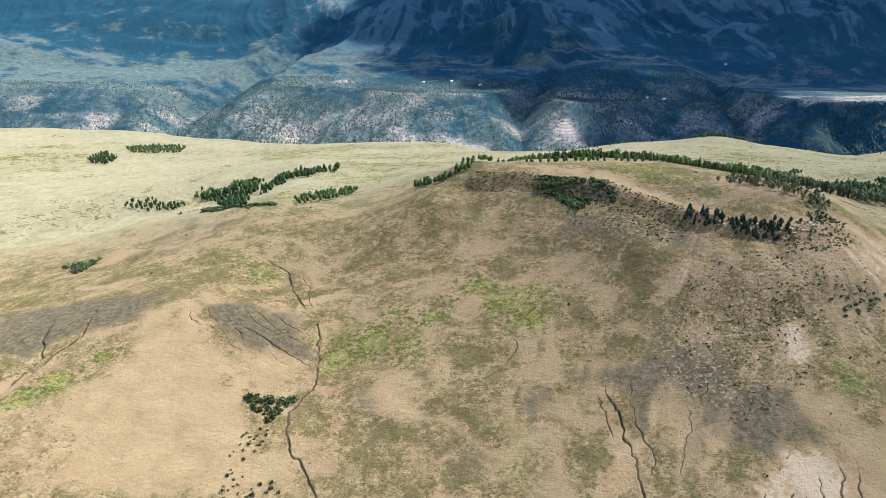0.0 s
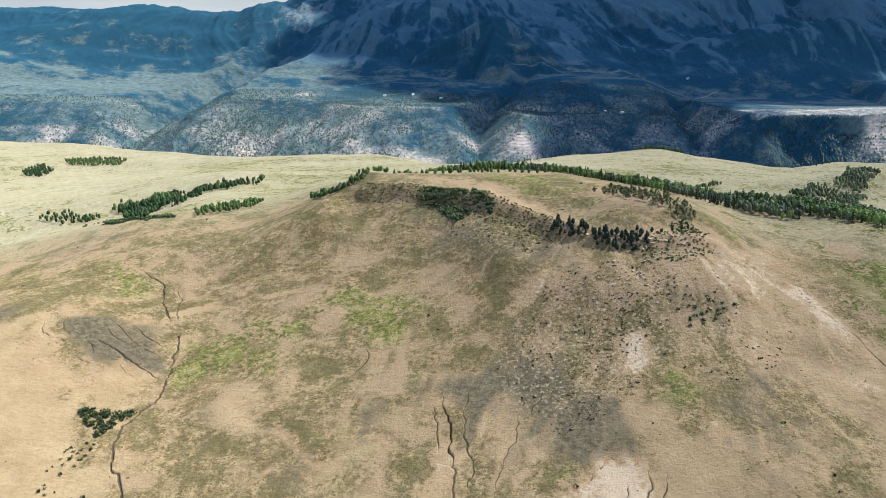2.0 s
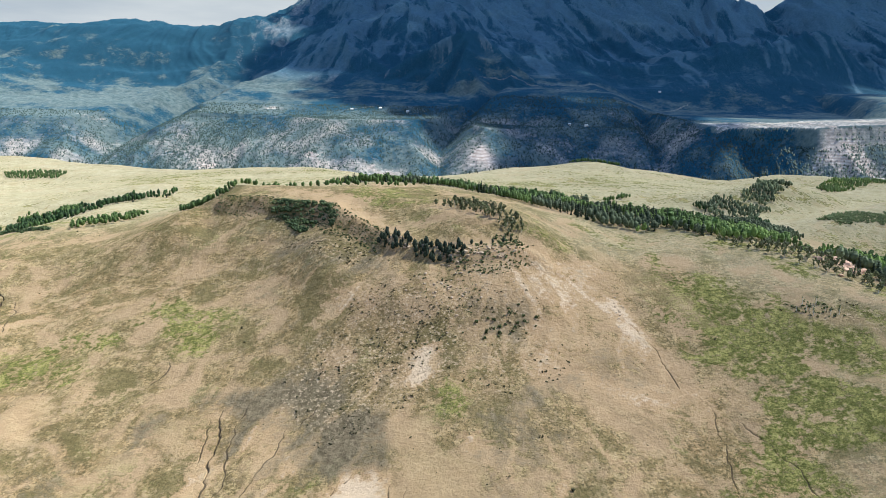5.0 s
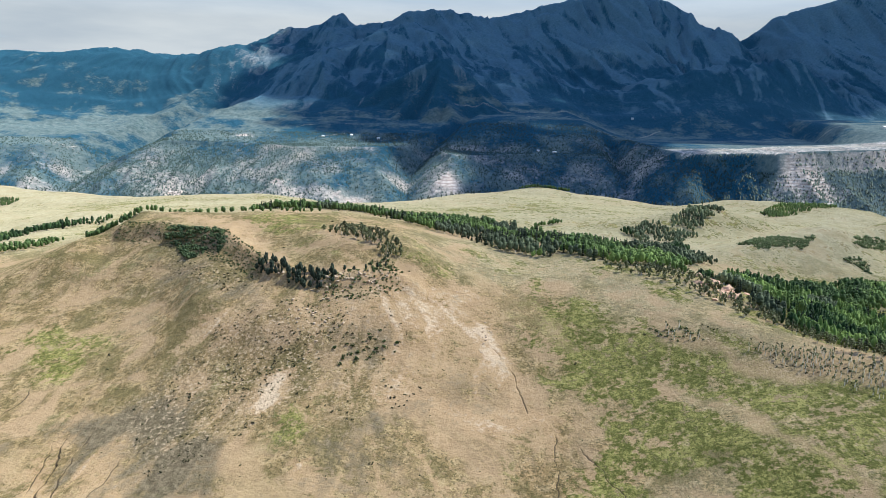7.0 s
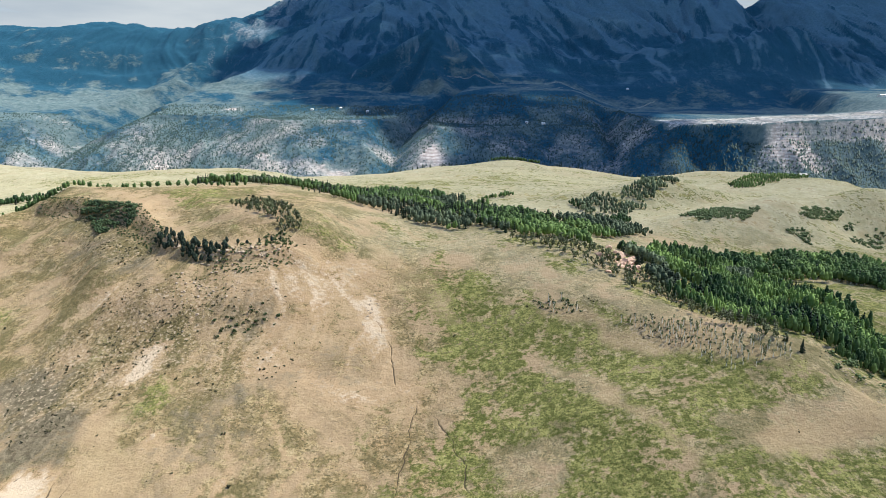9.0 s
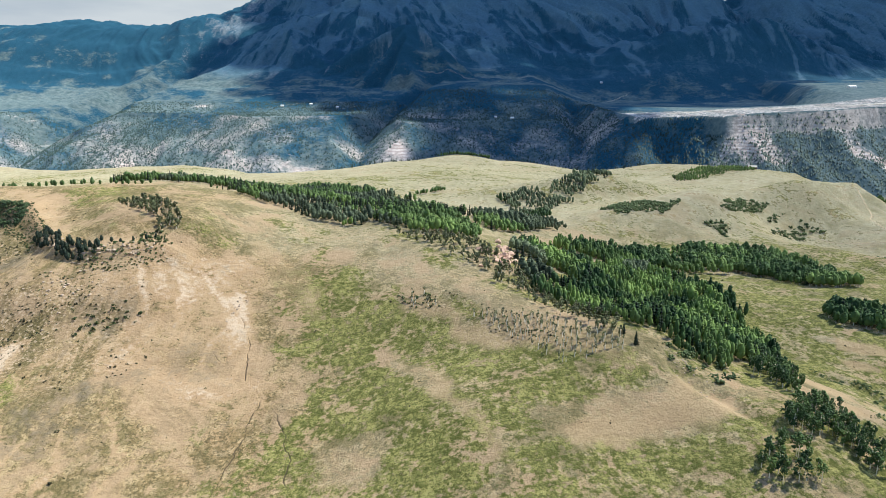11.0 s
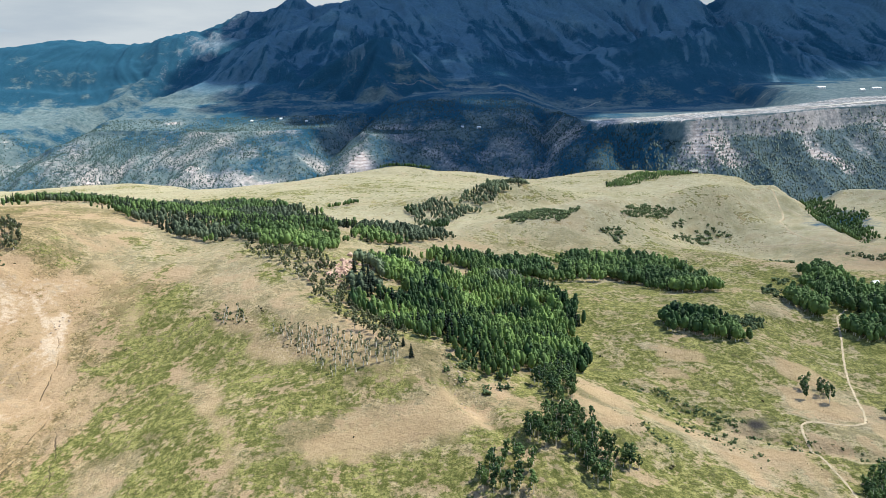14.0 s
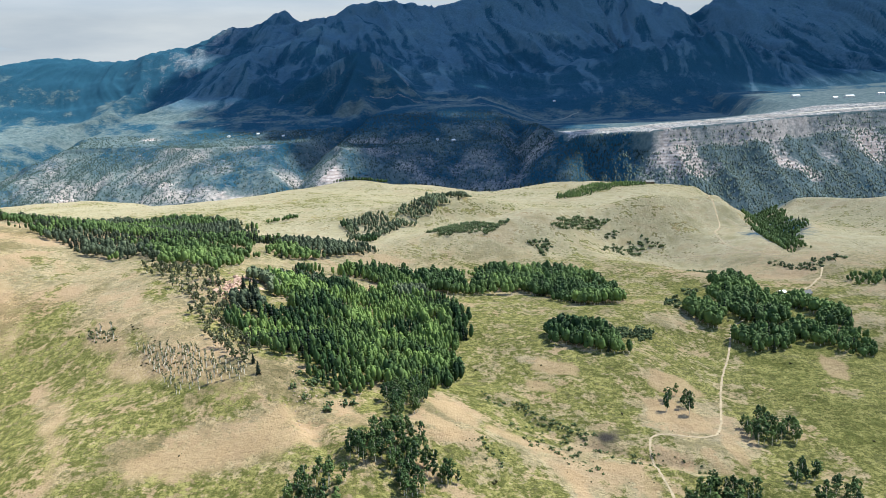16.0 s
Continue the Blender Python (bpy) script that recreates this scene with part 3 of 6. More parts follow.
def land(x, y, carved=True):
    """Height of the ground, metres; carved opens the beds in which the gullies lie."""
    x, y = np.atleast_1d(np.asarray(x, float)), np.atleast_1d(np.asarray(y, float))
    n = near_land(x, y)
    edge = curve(EDGE, x) + 18 * fbm(x, y, 120, 3)
    over = np.maximum(y - edge, 0)
    n = n - 0.6 * over * step(0, 120, over) - 0.12 * over
    d, along = line_gap(x, y, RAVINE)
    d = d + 7 * fbm(x, y, 45, 3, 0.5, True)
    n = np.minimum(n, 40 - 85 * along + np.maximum(d, 0) * 0.62)
    for line, deep, wide in CREVICES if carved else []:
        p = np.array(line)
        near = (x > p[:, 0].min() - 9) & (x < p[:, 0].max() + 9) & (y > p[:, 1].min() - 9) & (y < p[:, 1].max() + 9)
        if near.any():
            d, along = line_gap(x[near], y[near], line)
            s = along * np.hypot(*(p[1:] - p[:-1]).T).sum()
            n[near] -= 3.2 * np.exp(-(d / 1.6) ** 2) * step(2.5, 5.5, s) * step(2.5, 5.5, s.max() - s if s.max() > 8 else s * 0)
    for line, deep, wide in WASHES:
        p = np.array(line)
        near = (x > p[:, 0].min() - 25) & (x < p[:, 0].max() + 25) & (y > p[:, 1].min() - 25) & (y < p[:, 1].max() + 25)
        if near.any():
            nx, ny = x[near], y[near]
            d, along = line_gap(nx + 2.2 * fbm(nx, ny, 14, 2), ny + 2.2 * fbm(ny, nx, 14, 2), line)
            n[near] -= deep * np.exp(-(d / wide) ** 2) * (0.35 + 0.65 * step(0, 0.15, along)) + deep * 0.18 * np.exp(-(d / (4 * wide)) ** 2)
    n = n + 2.6 * fbm(x + 70, y, 130, 3) * step(560, 680, y)
    n = n + 0.45 * fbm(x, y, 19, 3) * (1 - step(700, 1000, y))
    n = n + (1.3 + 3.2 * step(555, 620, x) * (1 - step(560, 700, y))) * fbm(x, y, 60, 3) * step(180, 260, y) + 0.25 * fbm(x, y, 9, 2)
    f = far_land(x, y)
    z = np.where(y > 1250, np.maximum(n, np.where(y > edge + 60, f, -1e3)), n)
    return z


# ---- ground ----
# patches of the turf: how strong, and the outline on the plan
GREEN = [
    (0.55, [(339, 441), (388, 408), (426, 362), (456, 338), (476, 316), (475, 293), (452, 313), (435, 326), (414, 316), (419, 280), (386, 294), (368, 324), (347, 332), (356, 375)]),
    (0.75, [(378, 329), (414, 316), (429, 277), (429, 243), (396, 252), (389, 292)]),
    (0.90, [(346, 315), (363, 303), (372, 264), (359, 266)]),
    (0.80, [(481, 259), (499, 256), (515, 247), (534, 254), (544, 257), (536, 233), (484, 234)]),
    (0.70, [(-73, 411), (-27, 429), (1, 433), (-19, 416), (-57, 391)]),
    (0.60, [(9, 465), (38, 462), (76, 420), (60, 401), (36, 424), (16, 443)]),
]
GREEN += [
    (0.70, [(-211, 322), (-187, 358), (-172, 391), (-167, 369), (-187, 340), (-207, 314)]),
    (0.70, [(-139, 515), (-121, 507), (-116, 468), (-131, 467)]),
    (0.70, [(-131, 385), (-122, 393), (-113, 372), (-121, 366)]),
    (0.25, [(618, 445), (708, 405), (717, 378), (688, 325), (636, 367), (613, 403)]),
    (0.90, [(551, 310), (583, 302), (605, 368), (576, 346), (540, 311), (531, 302), (556, 266)]),
    (2.60, [(808, 346), (842, 360), (824, 306), (800, 311)]),
    (0.80, [(529, 264), (561, 261), (550, 244), (509, 250)]),
    (0.70, [(125, 585), (180, 590), (190, 520), (150, 519)]),
]
GREEN += [
    (0.50, [(269, 479), (347, 518), (388, 440), (358, 464), (304, 496)]),
    (0.80, [(-62, 398), (-50, 421), (-31, 425), (-4, 432), (-1, 422), (-23, 418), (-40, 405), (-55, 392)]),
    (0.75, [(-45, 395), (-24, 395), (-4, 392), (-3, 384), (-18, 382), (-15, 356), (-21, 356), (-26, 381), (-42, 389)]),
    (0.75, [(6, 460), (35, 456), (58, 444), (59, 406), (39, 413), (31, 427), (11, 445)]),
    (1.00, [(201, 339), (207, 339), (208, 322), (200, 325)]),
    (0.95, [(378, 339), (400, 339), (409, 309), (423, 287), (430, 271), (427, 259), (388, 272), (383, 296)]),
]
GREEN += [
    (0.95, [(341, 298), (364, 310), (364, 281), (335, 288)]),
    (0.80, [(420, 348), (465, 340), (492, 310), (474, 280), (453, 293), (429, 320)]),
    (0.55, [(340, 388), (368, 426), (391, 405), (415, 358), (381, 363), (341, 332)]),
    (0.50, [(630, 583), (700, 549), (734, 505), (664, 451), (621, 493)]),
]
BARE = [
    (0.30, [(352, 492), (395, 470), (420, 430), (455, 395), (492, 352), (520, 330), (512, 318), (480, 345), (445, 378), (408, 408), (372, 445), (345, 470)]),
    (0.36, [(248, 435), (306, 462), (327, 360), (324, 299), (268, 355), (233, 402)]),
    (1.20, [(540, 313), (553, 319), (556, 297), (545, 295)]),
    (1.50, [(533, 289), (540, 289), (548, 280), (542, 278)]),
    (0.70, [(596, 352), (615, 320), (611, 302), (599, 320)]),
    (0.60, [(588, 317), (606, 308), (608, 284), (601, 287)]),
    (0.90, [(653, 286), (661, 268), (661, 257), (649, 254)]),
    (0.20, [(619, 307), (645, 302), (656, 290), (643, 288)]),
]
BARE += [
    (0.30, [(704, 354), (730, 369), (752, 360), (746, 303), (721, 307), (704, 323)]),
    (0.55, [(458, 280), (531, 302), (543, 292), (513, 274), (478, 260)]),
    (0.60, [(-203, 306), (-174, 364), (-156, 431), (-147, 418), (-123, 376), (-76, 388), (-78, 338), (-82, 284), (-185, 274)]),
    (0.70, [(-160, 431), (-151, 431), (-125, 376), (-123, 366), (-135, 374)]),
    (1.20, [(134, 282), (154, 294), (169, 290), (176, 274), (168, 262), (129, 266)]),
    (1.20, [(178, 367), (186, 366), (187, 353), (175, 352)]),
    (0.80, [(79, 343), (87, 344), (88, 303), (85, 277), (71, 282)]),
]
BARE += [
    (0.70, [(-33, 376), (-20, 379), (-10, 345), (-21, 340)]),
    (1.10, [(177, 353), (188, 368), (191, 368), (186, 349)]),
    (1.30, [(297, 416), (306, 418), (313, 378), (308, 370)]),
    (0.70, [(52, 600), (110, 590), (168, 490), (185, 455), (149, 480), (96, 555)]),
    (0.20, [(-35, 382), (-25, 386), (-16, 365), (-12, 342), (-24, 343)]),
    (0.30, [(85, 346), (91, 366), (100, 371), (93, 281), (79, 284)]),
    (0.60, [(-9, 383), (9, 389), (18, 368), (3, 353)]),
    (0.45, [(316, 335), (339, 359), (357, 345), (352, 317), (321, 302)]),
    (0.42, [(173, 418), (248, 454), (313, 455), (281, 412), (193, 389)]),
]
# bare ribs between the grassy rills of the valley
FINGERS = [
    [(597, 343), (607, 343), (617, 318), (613, 306), (604, 312), (594, 326)], [(590, 311), (599, 309), (605, 298), (606, 285), (600, 284), (596, 292), (589, 299)], [(581, 296), (588, 316), (593, 318), (585, 297)],
    [(611, 297), (615, 293), (613, 284), (610, 284)], [(636, 307), (649, 311), (659, 301), (660, 297), (651, 294), (644, 304)], [(652, 288), (660, 285), (657, 255), (652, 256), (651, 268)],
    [(670, 296), (680, 296), (685, 283), (678, 285), (669, 290)], [(679, 282), (685, 280), (685, 257), (679, 255), (678, 270)], [(721, 318), (725, 308), (724, 292), (720, 292), (719, 305)],
]
PALE_RIBS = [
    [(700, 309), (705, 303), (715, 289), (710, 285), (703, 298)], [(709, 360), (724, 356), (731, 339), (734, 321), (707, 323), (698, 330)], [(715, 395), (723, 379), (721, 375), (715, 388)], [(646, 410), (666, 400), (668, 394), (647, 403)],
]
DARK = [
    (1.15, [(-143, 422), (-119, 437), (-92, 441), (-72, 397), (-80, 393), (-115, 393)]),
    (1.25, [(-286, 451), (-251, 450), (-173, 448), (-176, 409), (-212, 393), (-221, 372), (-247, 385)]),
    (1.25, [(144, 324), (170, 324), (181, 306), (173, 292), (157, 297), (139, 296)]),
    (0.60, [(125, 304), (137, 332), (151, 346), (153, 343), (138, 311), (129, 291)]),
    (0.50, [(202, 358), (213, 373), (224, 371), (220, 356)]),
    (0.40, [(74, 364), (137, 347), (135, 333), (80, 346)]),
    (0.45, [(79, 352), (136, 353), (171, 330), (153, 301), (137, 304)]),
    (0.35, [(76, 543), (163, 441), (181, 413), (116, 454), (51, 536)]),
]
DARK += [
    # shadow of a hollow, laid on as a dark patch
    (0.50, [(-249, 616), (-212, 643), (-162, 607), (-195, 560), (-211, 531)]),
    (0.90, [(670, 323), (685, 325), (684, 309), (672, 305)]),
]
# lesser patches of the near slopes
BARE_MORE = [
    (0.90, [(209, 313), (218, 310), (225, 292), (221, 283), (212, 295)]),
    (0.60, [(241, 351), (261, 368), (263, 354), (248, 344)]),
    (0.70, [(266, 355), (298, 338), (289, 326), (266, 339)]),
    (0.70, [(229, 277), (246, 283), (253, 270), (229, 269)]),
    (0.80, [(99, 352), (125, 343), (119, 287), (102, 288)]),
    (0.60, [(135, 317), (150, 329), (152, 323), (127, 296), (124, 299)]),
    (0.80, [(123, 429), (162, 410), (154, 392), (126, 408)]),
    (0.75, [(387, 357), (403, 339), (422, 311), (420, 307), (399, 331), (385, 350)]),
    (0.50, [(366, 291), (385, 287), (386, 260), (369, 264)]),
]
DARK_MORE = [
    (0.55, [(-1, 309), (23, 314), (26, 290), (3, 291)]),
    (0.5, [(-44, 369), (-35, 367), (-28, 318), (-37, 322)]),
    (0.7, [(46, 343), (59, 353), (53, 322), (42, 311)]),
    (0.7, [(113, 301), (135, 332), (138, 331), (118, 300), (104, 281)]),
    (0.7, [(103, 343), (114, 366), (116, 361), (96, 303), (96, 318)]),
    (0.50, [(213, 401), (239, 405), (253, 392), (237, 381), (216, 383)]),
    (0.55, [(239, 339), (255, 349), (269, 347), (251, 327), (237, 328)]),
    (0.45, [(276, 365), (296, 377), (305, 360), (281, 341)]),
    (0.50, [(123, 368), (152, 361), (145, 342), (122, 344)]),
]
DARK_MORE += [
    (0.45, [(212, 326), (234, 319), (256, 306), (225, 305), (214, 312)]),
    # shade band below the ridge trees, painted as dark ground
    (0.50, [(414, 388), (437, 365), (455, 335), (451, 331), (425, 362)]),
]
GREEN_MORE = [
    (1.0, [(205, 343), (210, 339), (214, 315), (208, 314), (201, 327)]),
    (0.8, [(204, 306), (208, 303), (210, 275), (206, 267), (203, 287)]),
    (0.9, [(-42, 417), (-26, 437), (-5, 432), (-5, 427), (-25, 421), (-37, 407)]),
    (0.8, [(-76, 437), (-62, 437), (-41, 411), (-16, 397), (-19, 389), (-49, 401), (-71, 409)]),
    (0.8, [(23, 437), (47, 426), (65, 426), (63, 411), (43, 416), (23, 426)]),
    (0.9, [(-128, 381), (-117, 388), (-113, 368), (-119, 364)]),
    (0.9, [(-204, 349), (-186, 373), (-178, 368), (-190, 340), (-194, 332)]),
]
GREEN_MORE += [
    (0.8, [(347, 364), (349, 391), (345, 436), (366, 430), (403, 372), (410, 345), (388, 349), (389, 312), (376, 310)]),
    (0.9, [(388, 292), (388, 330), (404, 332), (425, 292), (430, 265), (415, 262), (401, 269)]),
    (1.0, [(439, 356), (453, 349), (471, 318), (498, 303), (495, 295), (465, 302), (446, 327)]),
    (0.8, [(417, 336), (432, 335), (450, 301), (449, 281), (455, 254), (448, 254), (442, 278)]),
    (0.9, [(516, 262), (529, 263), (544, 253), (538, 249), (522, 252)]),
    (0.7, [(493, 259), (505, 259), (505, 250), (487, 251)]),
]
GREEN_MORE += [
    (0.90, [(125, 284), (135, 299), (145, 305), (149, 302), (139, 287), (131, 280)]),
    (0.90, [(241, 294), (252, 294), (266, 278), (267, 270), (253, 271), (242, 286)]),
    (0.80, [(200, 340), (208, 341), (206, 326), (199, 324)]),
    (1.00, [(376, 345), (393, 344), (413, 316), (423, 292), (410, 290), (388, 306), (375, 323)]),
    (0.90, [(397, 300), (421, 285), (428, 265), (420, 246), (392, 256), (389, 282)]),
    (1.00, [(344, 309), (360, 310), (368, 280), (373, 263), (360, 271), (346, 297)]),
    (0.90, [(486, 254), (502, 260), (513, 252), (506, 239), (479, 239)]),
]
GREEN_MORE += [
    (0.70, [(462, 348), (479, 326), (486, 316), (473, 309), (457, 324)]),
]
# smooth bare soil
SOIL = [
    (0.75, [(390, 408), (412, 402), (440, 374), (470, 360), (506, 330), (508, 316), (490, 312), (466, 322), (436, 356), (402, 382)]),
    (1.0, [(-190, 327), (-174, 355), (-157, 424), (-152, 427), (-127, 371), (-120, 358), (-106, 361), (-95, 323), (-70, 321), (-57, 289), (-165, 280)]),
    (0.8, [(-116, 373), (-93, 392), (-69, 386), (-68, 364), (-72, 329), (-110, 355)]),
    (0.9, [(192, 321), (196, 310), (202, 290), (206, 270), (204, 265), (175, 268), (183, 292), (185, 308)]),
    (0.8, [(-34, 382), (-21, 382), (-9, 345), (-17, 338), (-28, 361)]),
]
SOIL += [
    (0.6, [(67, 347), (83, 348), (89, 309), (87, 279), (75, 281), (69, 312)]),
    (0.6, [(29, 320), (43, 331), (49, 304), (43, 285), (28, 287)]),
    (0.9, [(470, 284), (510, 296), (522, 314), (536, 286), (547, 273), (538, 264), (510, 268), (478, 259)]),
    (0.9, [(544, 310), (550, 316), (557, 304), (560, 284), (551, 282), (545, 297)]),
    (0.9, [(395, 347), (416, 332), (435, 292), (442, 267), (446, 253), (437, 254), (434, 273), (425, 301)]),
    (0.5, [(286, 475), (302, 494), (338, 452), (355, 399), (332, 385)]),
    (0.6, [(486, 325), (509, 331), (520, 330), (508, 303), (487, 308)]),
]
VALLEY_RIBS = [
    [(590, 331), (601, 341), (618, 317), (618, 305), (607, 313), (597, 321)],
    [(591, 315), (604, 308), (608, 286), (602, 282), (595, 296)],
    [(623, 316), (639, 312), (656, 303), (657, 296), (640, 303), (625, 307)],
    [(670, 296), (687, 294), (695, 279), (688, 267), (683, 281), (670, 286)],
    [(654, 286), (662, 276), (655, 260), (651, 268)],
    [(657, 411), (675, 399), (676, 382), (665, 386), (654, 398)],
    [(649, 386), (659, 373), (660, 361), (649, 368)],
    [(716, 402), (739, 390), (749, 373), (739, 364), (722, 371), (713, 383)],
    [(708, 358), (728, 361), (736, 335), (725, 323), (703, 334)],
]
VALLEY_RIBS += [
    [(735, 319), (744, 305), (734, 288), (729, 300)],
    [(719, 307), (724, 288), (721, 287), (713, 301)],
    [(843, 434), (852, 417), (841, 394), (834, 404)],
    [(536, 281), (549, 274), (548, 271), (537, 276)],
]

STONY = [
    (0.9, [(144, 409), (178, 420), (218, 418), (206, 372), (183, 338), (150, 310), (118, 336), (116, 381)]),
    (0.6, [(155, 380), (179, 409), (246, 417), (269, 355), (232, 327), (190, 349)]),
    (0.9, [(60, 590), (75, 560), (130, 500), (160, 450), (140, 445), (90, 500), (55, 560)]),
    (0.7, [(420, 395), (450, 372), (500, 330), (490, 315), (440, 350), (410, 385)]),
]
TRACKS = [
    ([(985, 1150), (960, 1000), (938, 850), (917, 805), (909, 744), (924, 698), (946, 662), (951, 639), (927, 597), (884, 548)], 1.25),
    ([(803, 475), (786, 437), (763, 390), (739, 330), (728, 318), (704, 319), (697, 308), (695, 288), (695, 266), (690, 240)], 1.1),
    ([(823, 780), (901, 723), (924, 698), (985, 653), (1003, 625)], 1.0),
    ([(884, 548), (850, 520), (803, 475)], 1.0),
]
FAR_TRACKS = [
    ([(1245, 2480), (1330, 2560), (1480, 2560), (1700, 2520)], 7),
    ([(560, 2620), (760, 2600), (900, 2660), (1010, 2640), (1150, 2760)], 6),
    ([(380, 2740), (560, 2700), (700, 2740), (860, 2760)], 6),
    ([(-80, 2420), (20, 2480), (130, 2470), (180, 2420), (120, 2380)], 5),
    ([(-150, 2560), (-40, 2600), (60, 2580)], 5),
]
RUNWAY_EDGE = [(1050, 1985), (1300, 1935), (1550, 1945), (1800, 1975), (2300, 2010)]


def inside(x, y, outline):
    """1 inside an outline on the plan, else 0."""
    p = np.array(outline, float)
    hit = np.zeros(np.shape(x), bool)
    for (ax, ay), (bx, by) in zip(p, np.roll(p, -1, 0)):
        if ay != by:
            hit ^= ((ay > y) != (by > y)) & (x < (bx - ax) * (y - ay) / (by - ay) + ax)
    return hit


def soft_patch(x, y, outline, blur):
    """A patch with a soft, wavering rim."""
    p = np.array(outline, float)
    out = np.zeros(np.shape(x))
    near = (x > p[:, 0].min() - 2 * blur) & (x < p[:, 0].max() + 2 * blur) & (y > p[:, 1].min() - 2 * blur) & (y < p[:, 1].max() + 2 * blur)
    nx, ny = x[near], y[near]
    wx, wy = nx + blur * fbm(nx, ny, 30, 3), ny + blur * fbm(ny + 70, nx, 30, 3)
    d, _ = line_gap(wx, wy, list(outline) + [outline[0]])
    d = np.where(inside(wx, wy, outline), d, -d)
    out[near] = step(-blur, blur, d)
    return out


def spread(steps):
    """Places at steps that widen: (place, step there) pairs."""
    v, out = steps[0][0], [steps[0][0]]
    for (a, sa), (b, sb) in zip(steps[:-1], steps[1:]):
        while v < b - 1e-6:
            v += sa + (sb - sa) * min(1, max(0, (v - a) / (b - a)))
            out.append(v)
    return np.array(out)


def ground_grid():
    rows = spread([(-1500, 250), (-200, 60), (150, 5), (220, 1.9), (650, 2.2), (1400, 5), (2000, 6), (3000, 10), (4950, 24)])
    cols = np.concatenate([np.linspace(-1.9, -0.55, 14), np.linspace(-0.52, 0.52, 860), np.linspace(0.55, 1.9, 14)])
    deep = np.maximum(rows, 150)
    x = 300 + cols[None, :] * (2 * (0.70 * deep + 430))[:, None]
    y = np.repeat(rows[:, None], len(cols), 1)
    return x, y


def sheet(name, x, y, z, mat):
    h, w = x.shape
    me = bpy.data.meshes.new(name)
    me.vertices.add(h * w)
    me.vertices.foreach_set("co", np.stack([x, y, z], -1).astype(np.float32).ravel())
    i = (np.arange(h - 1)[:, None] * w + np.arange(w - 1)[None, :]).ravel()
    quads = np.stack([i, i + 1, i + w + 1, i + w], -1).astype(np.int32)
    me.loops.add(quads.size)
    me.polygons.add(len(quads))
    me.loops.foreach_set("vertex_index", quads.ravel())
    me.polygons.foreach_set("loop_start", np.arange(len(quads), dtype=np.int32) * 4)
    me.polygons.foreach_set("use_smooth", np.ones(len(quads), bool))
    me.update(calc_edges=True)
    me.materials.append(mat)
    return new(name, me)


GX, GY = ground_grid()
GZ = land(GX, GY)
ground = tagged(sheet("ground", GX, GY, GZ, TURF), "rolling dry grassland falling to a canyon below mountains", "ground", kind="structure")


MASKS = {}


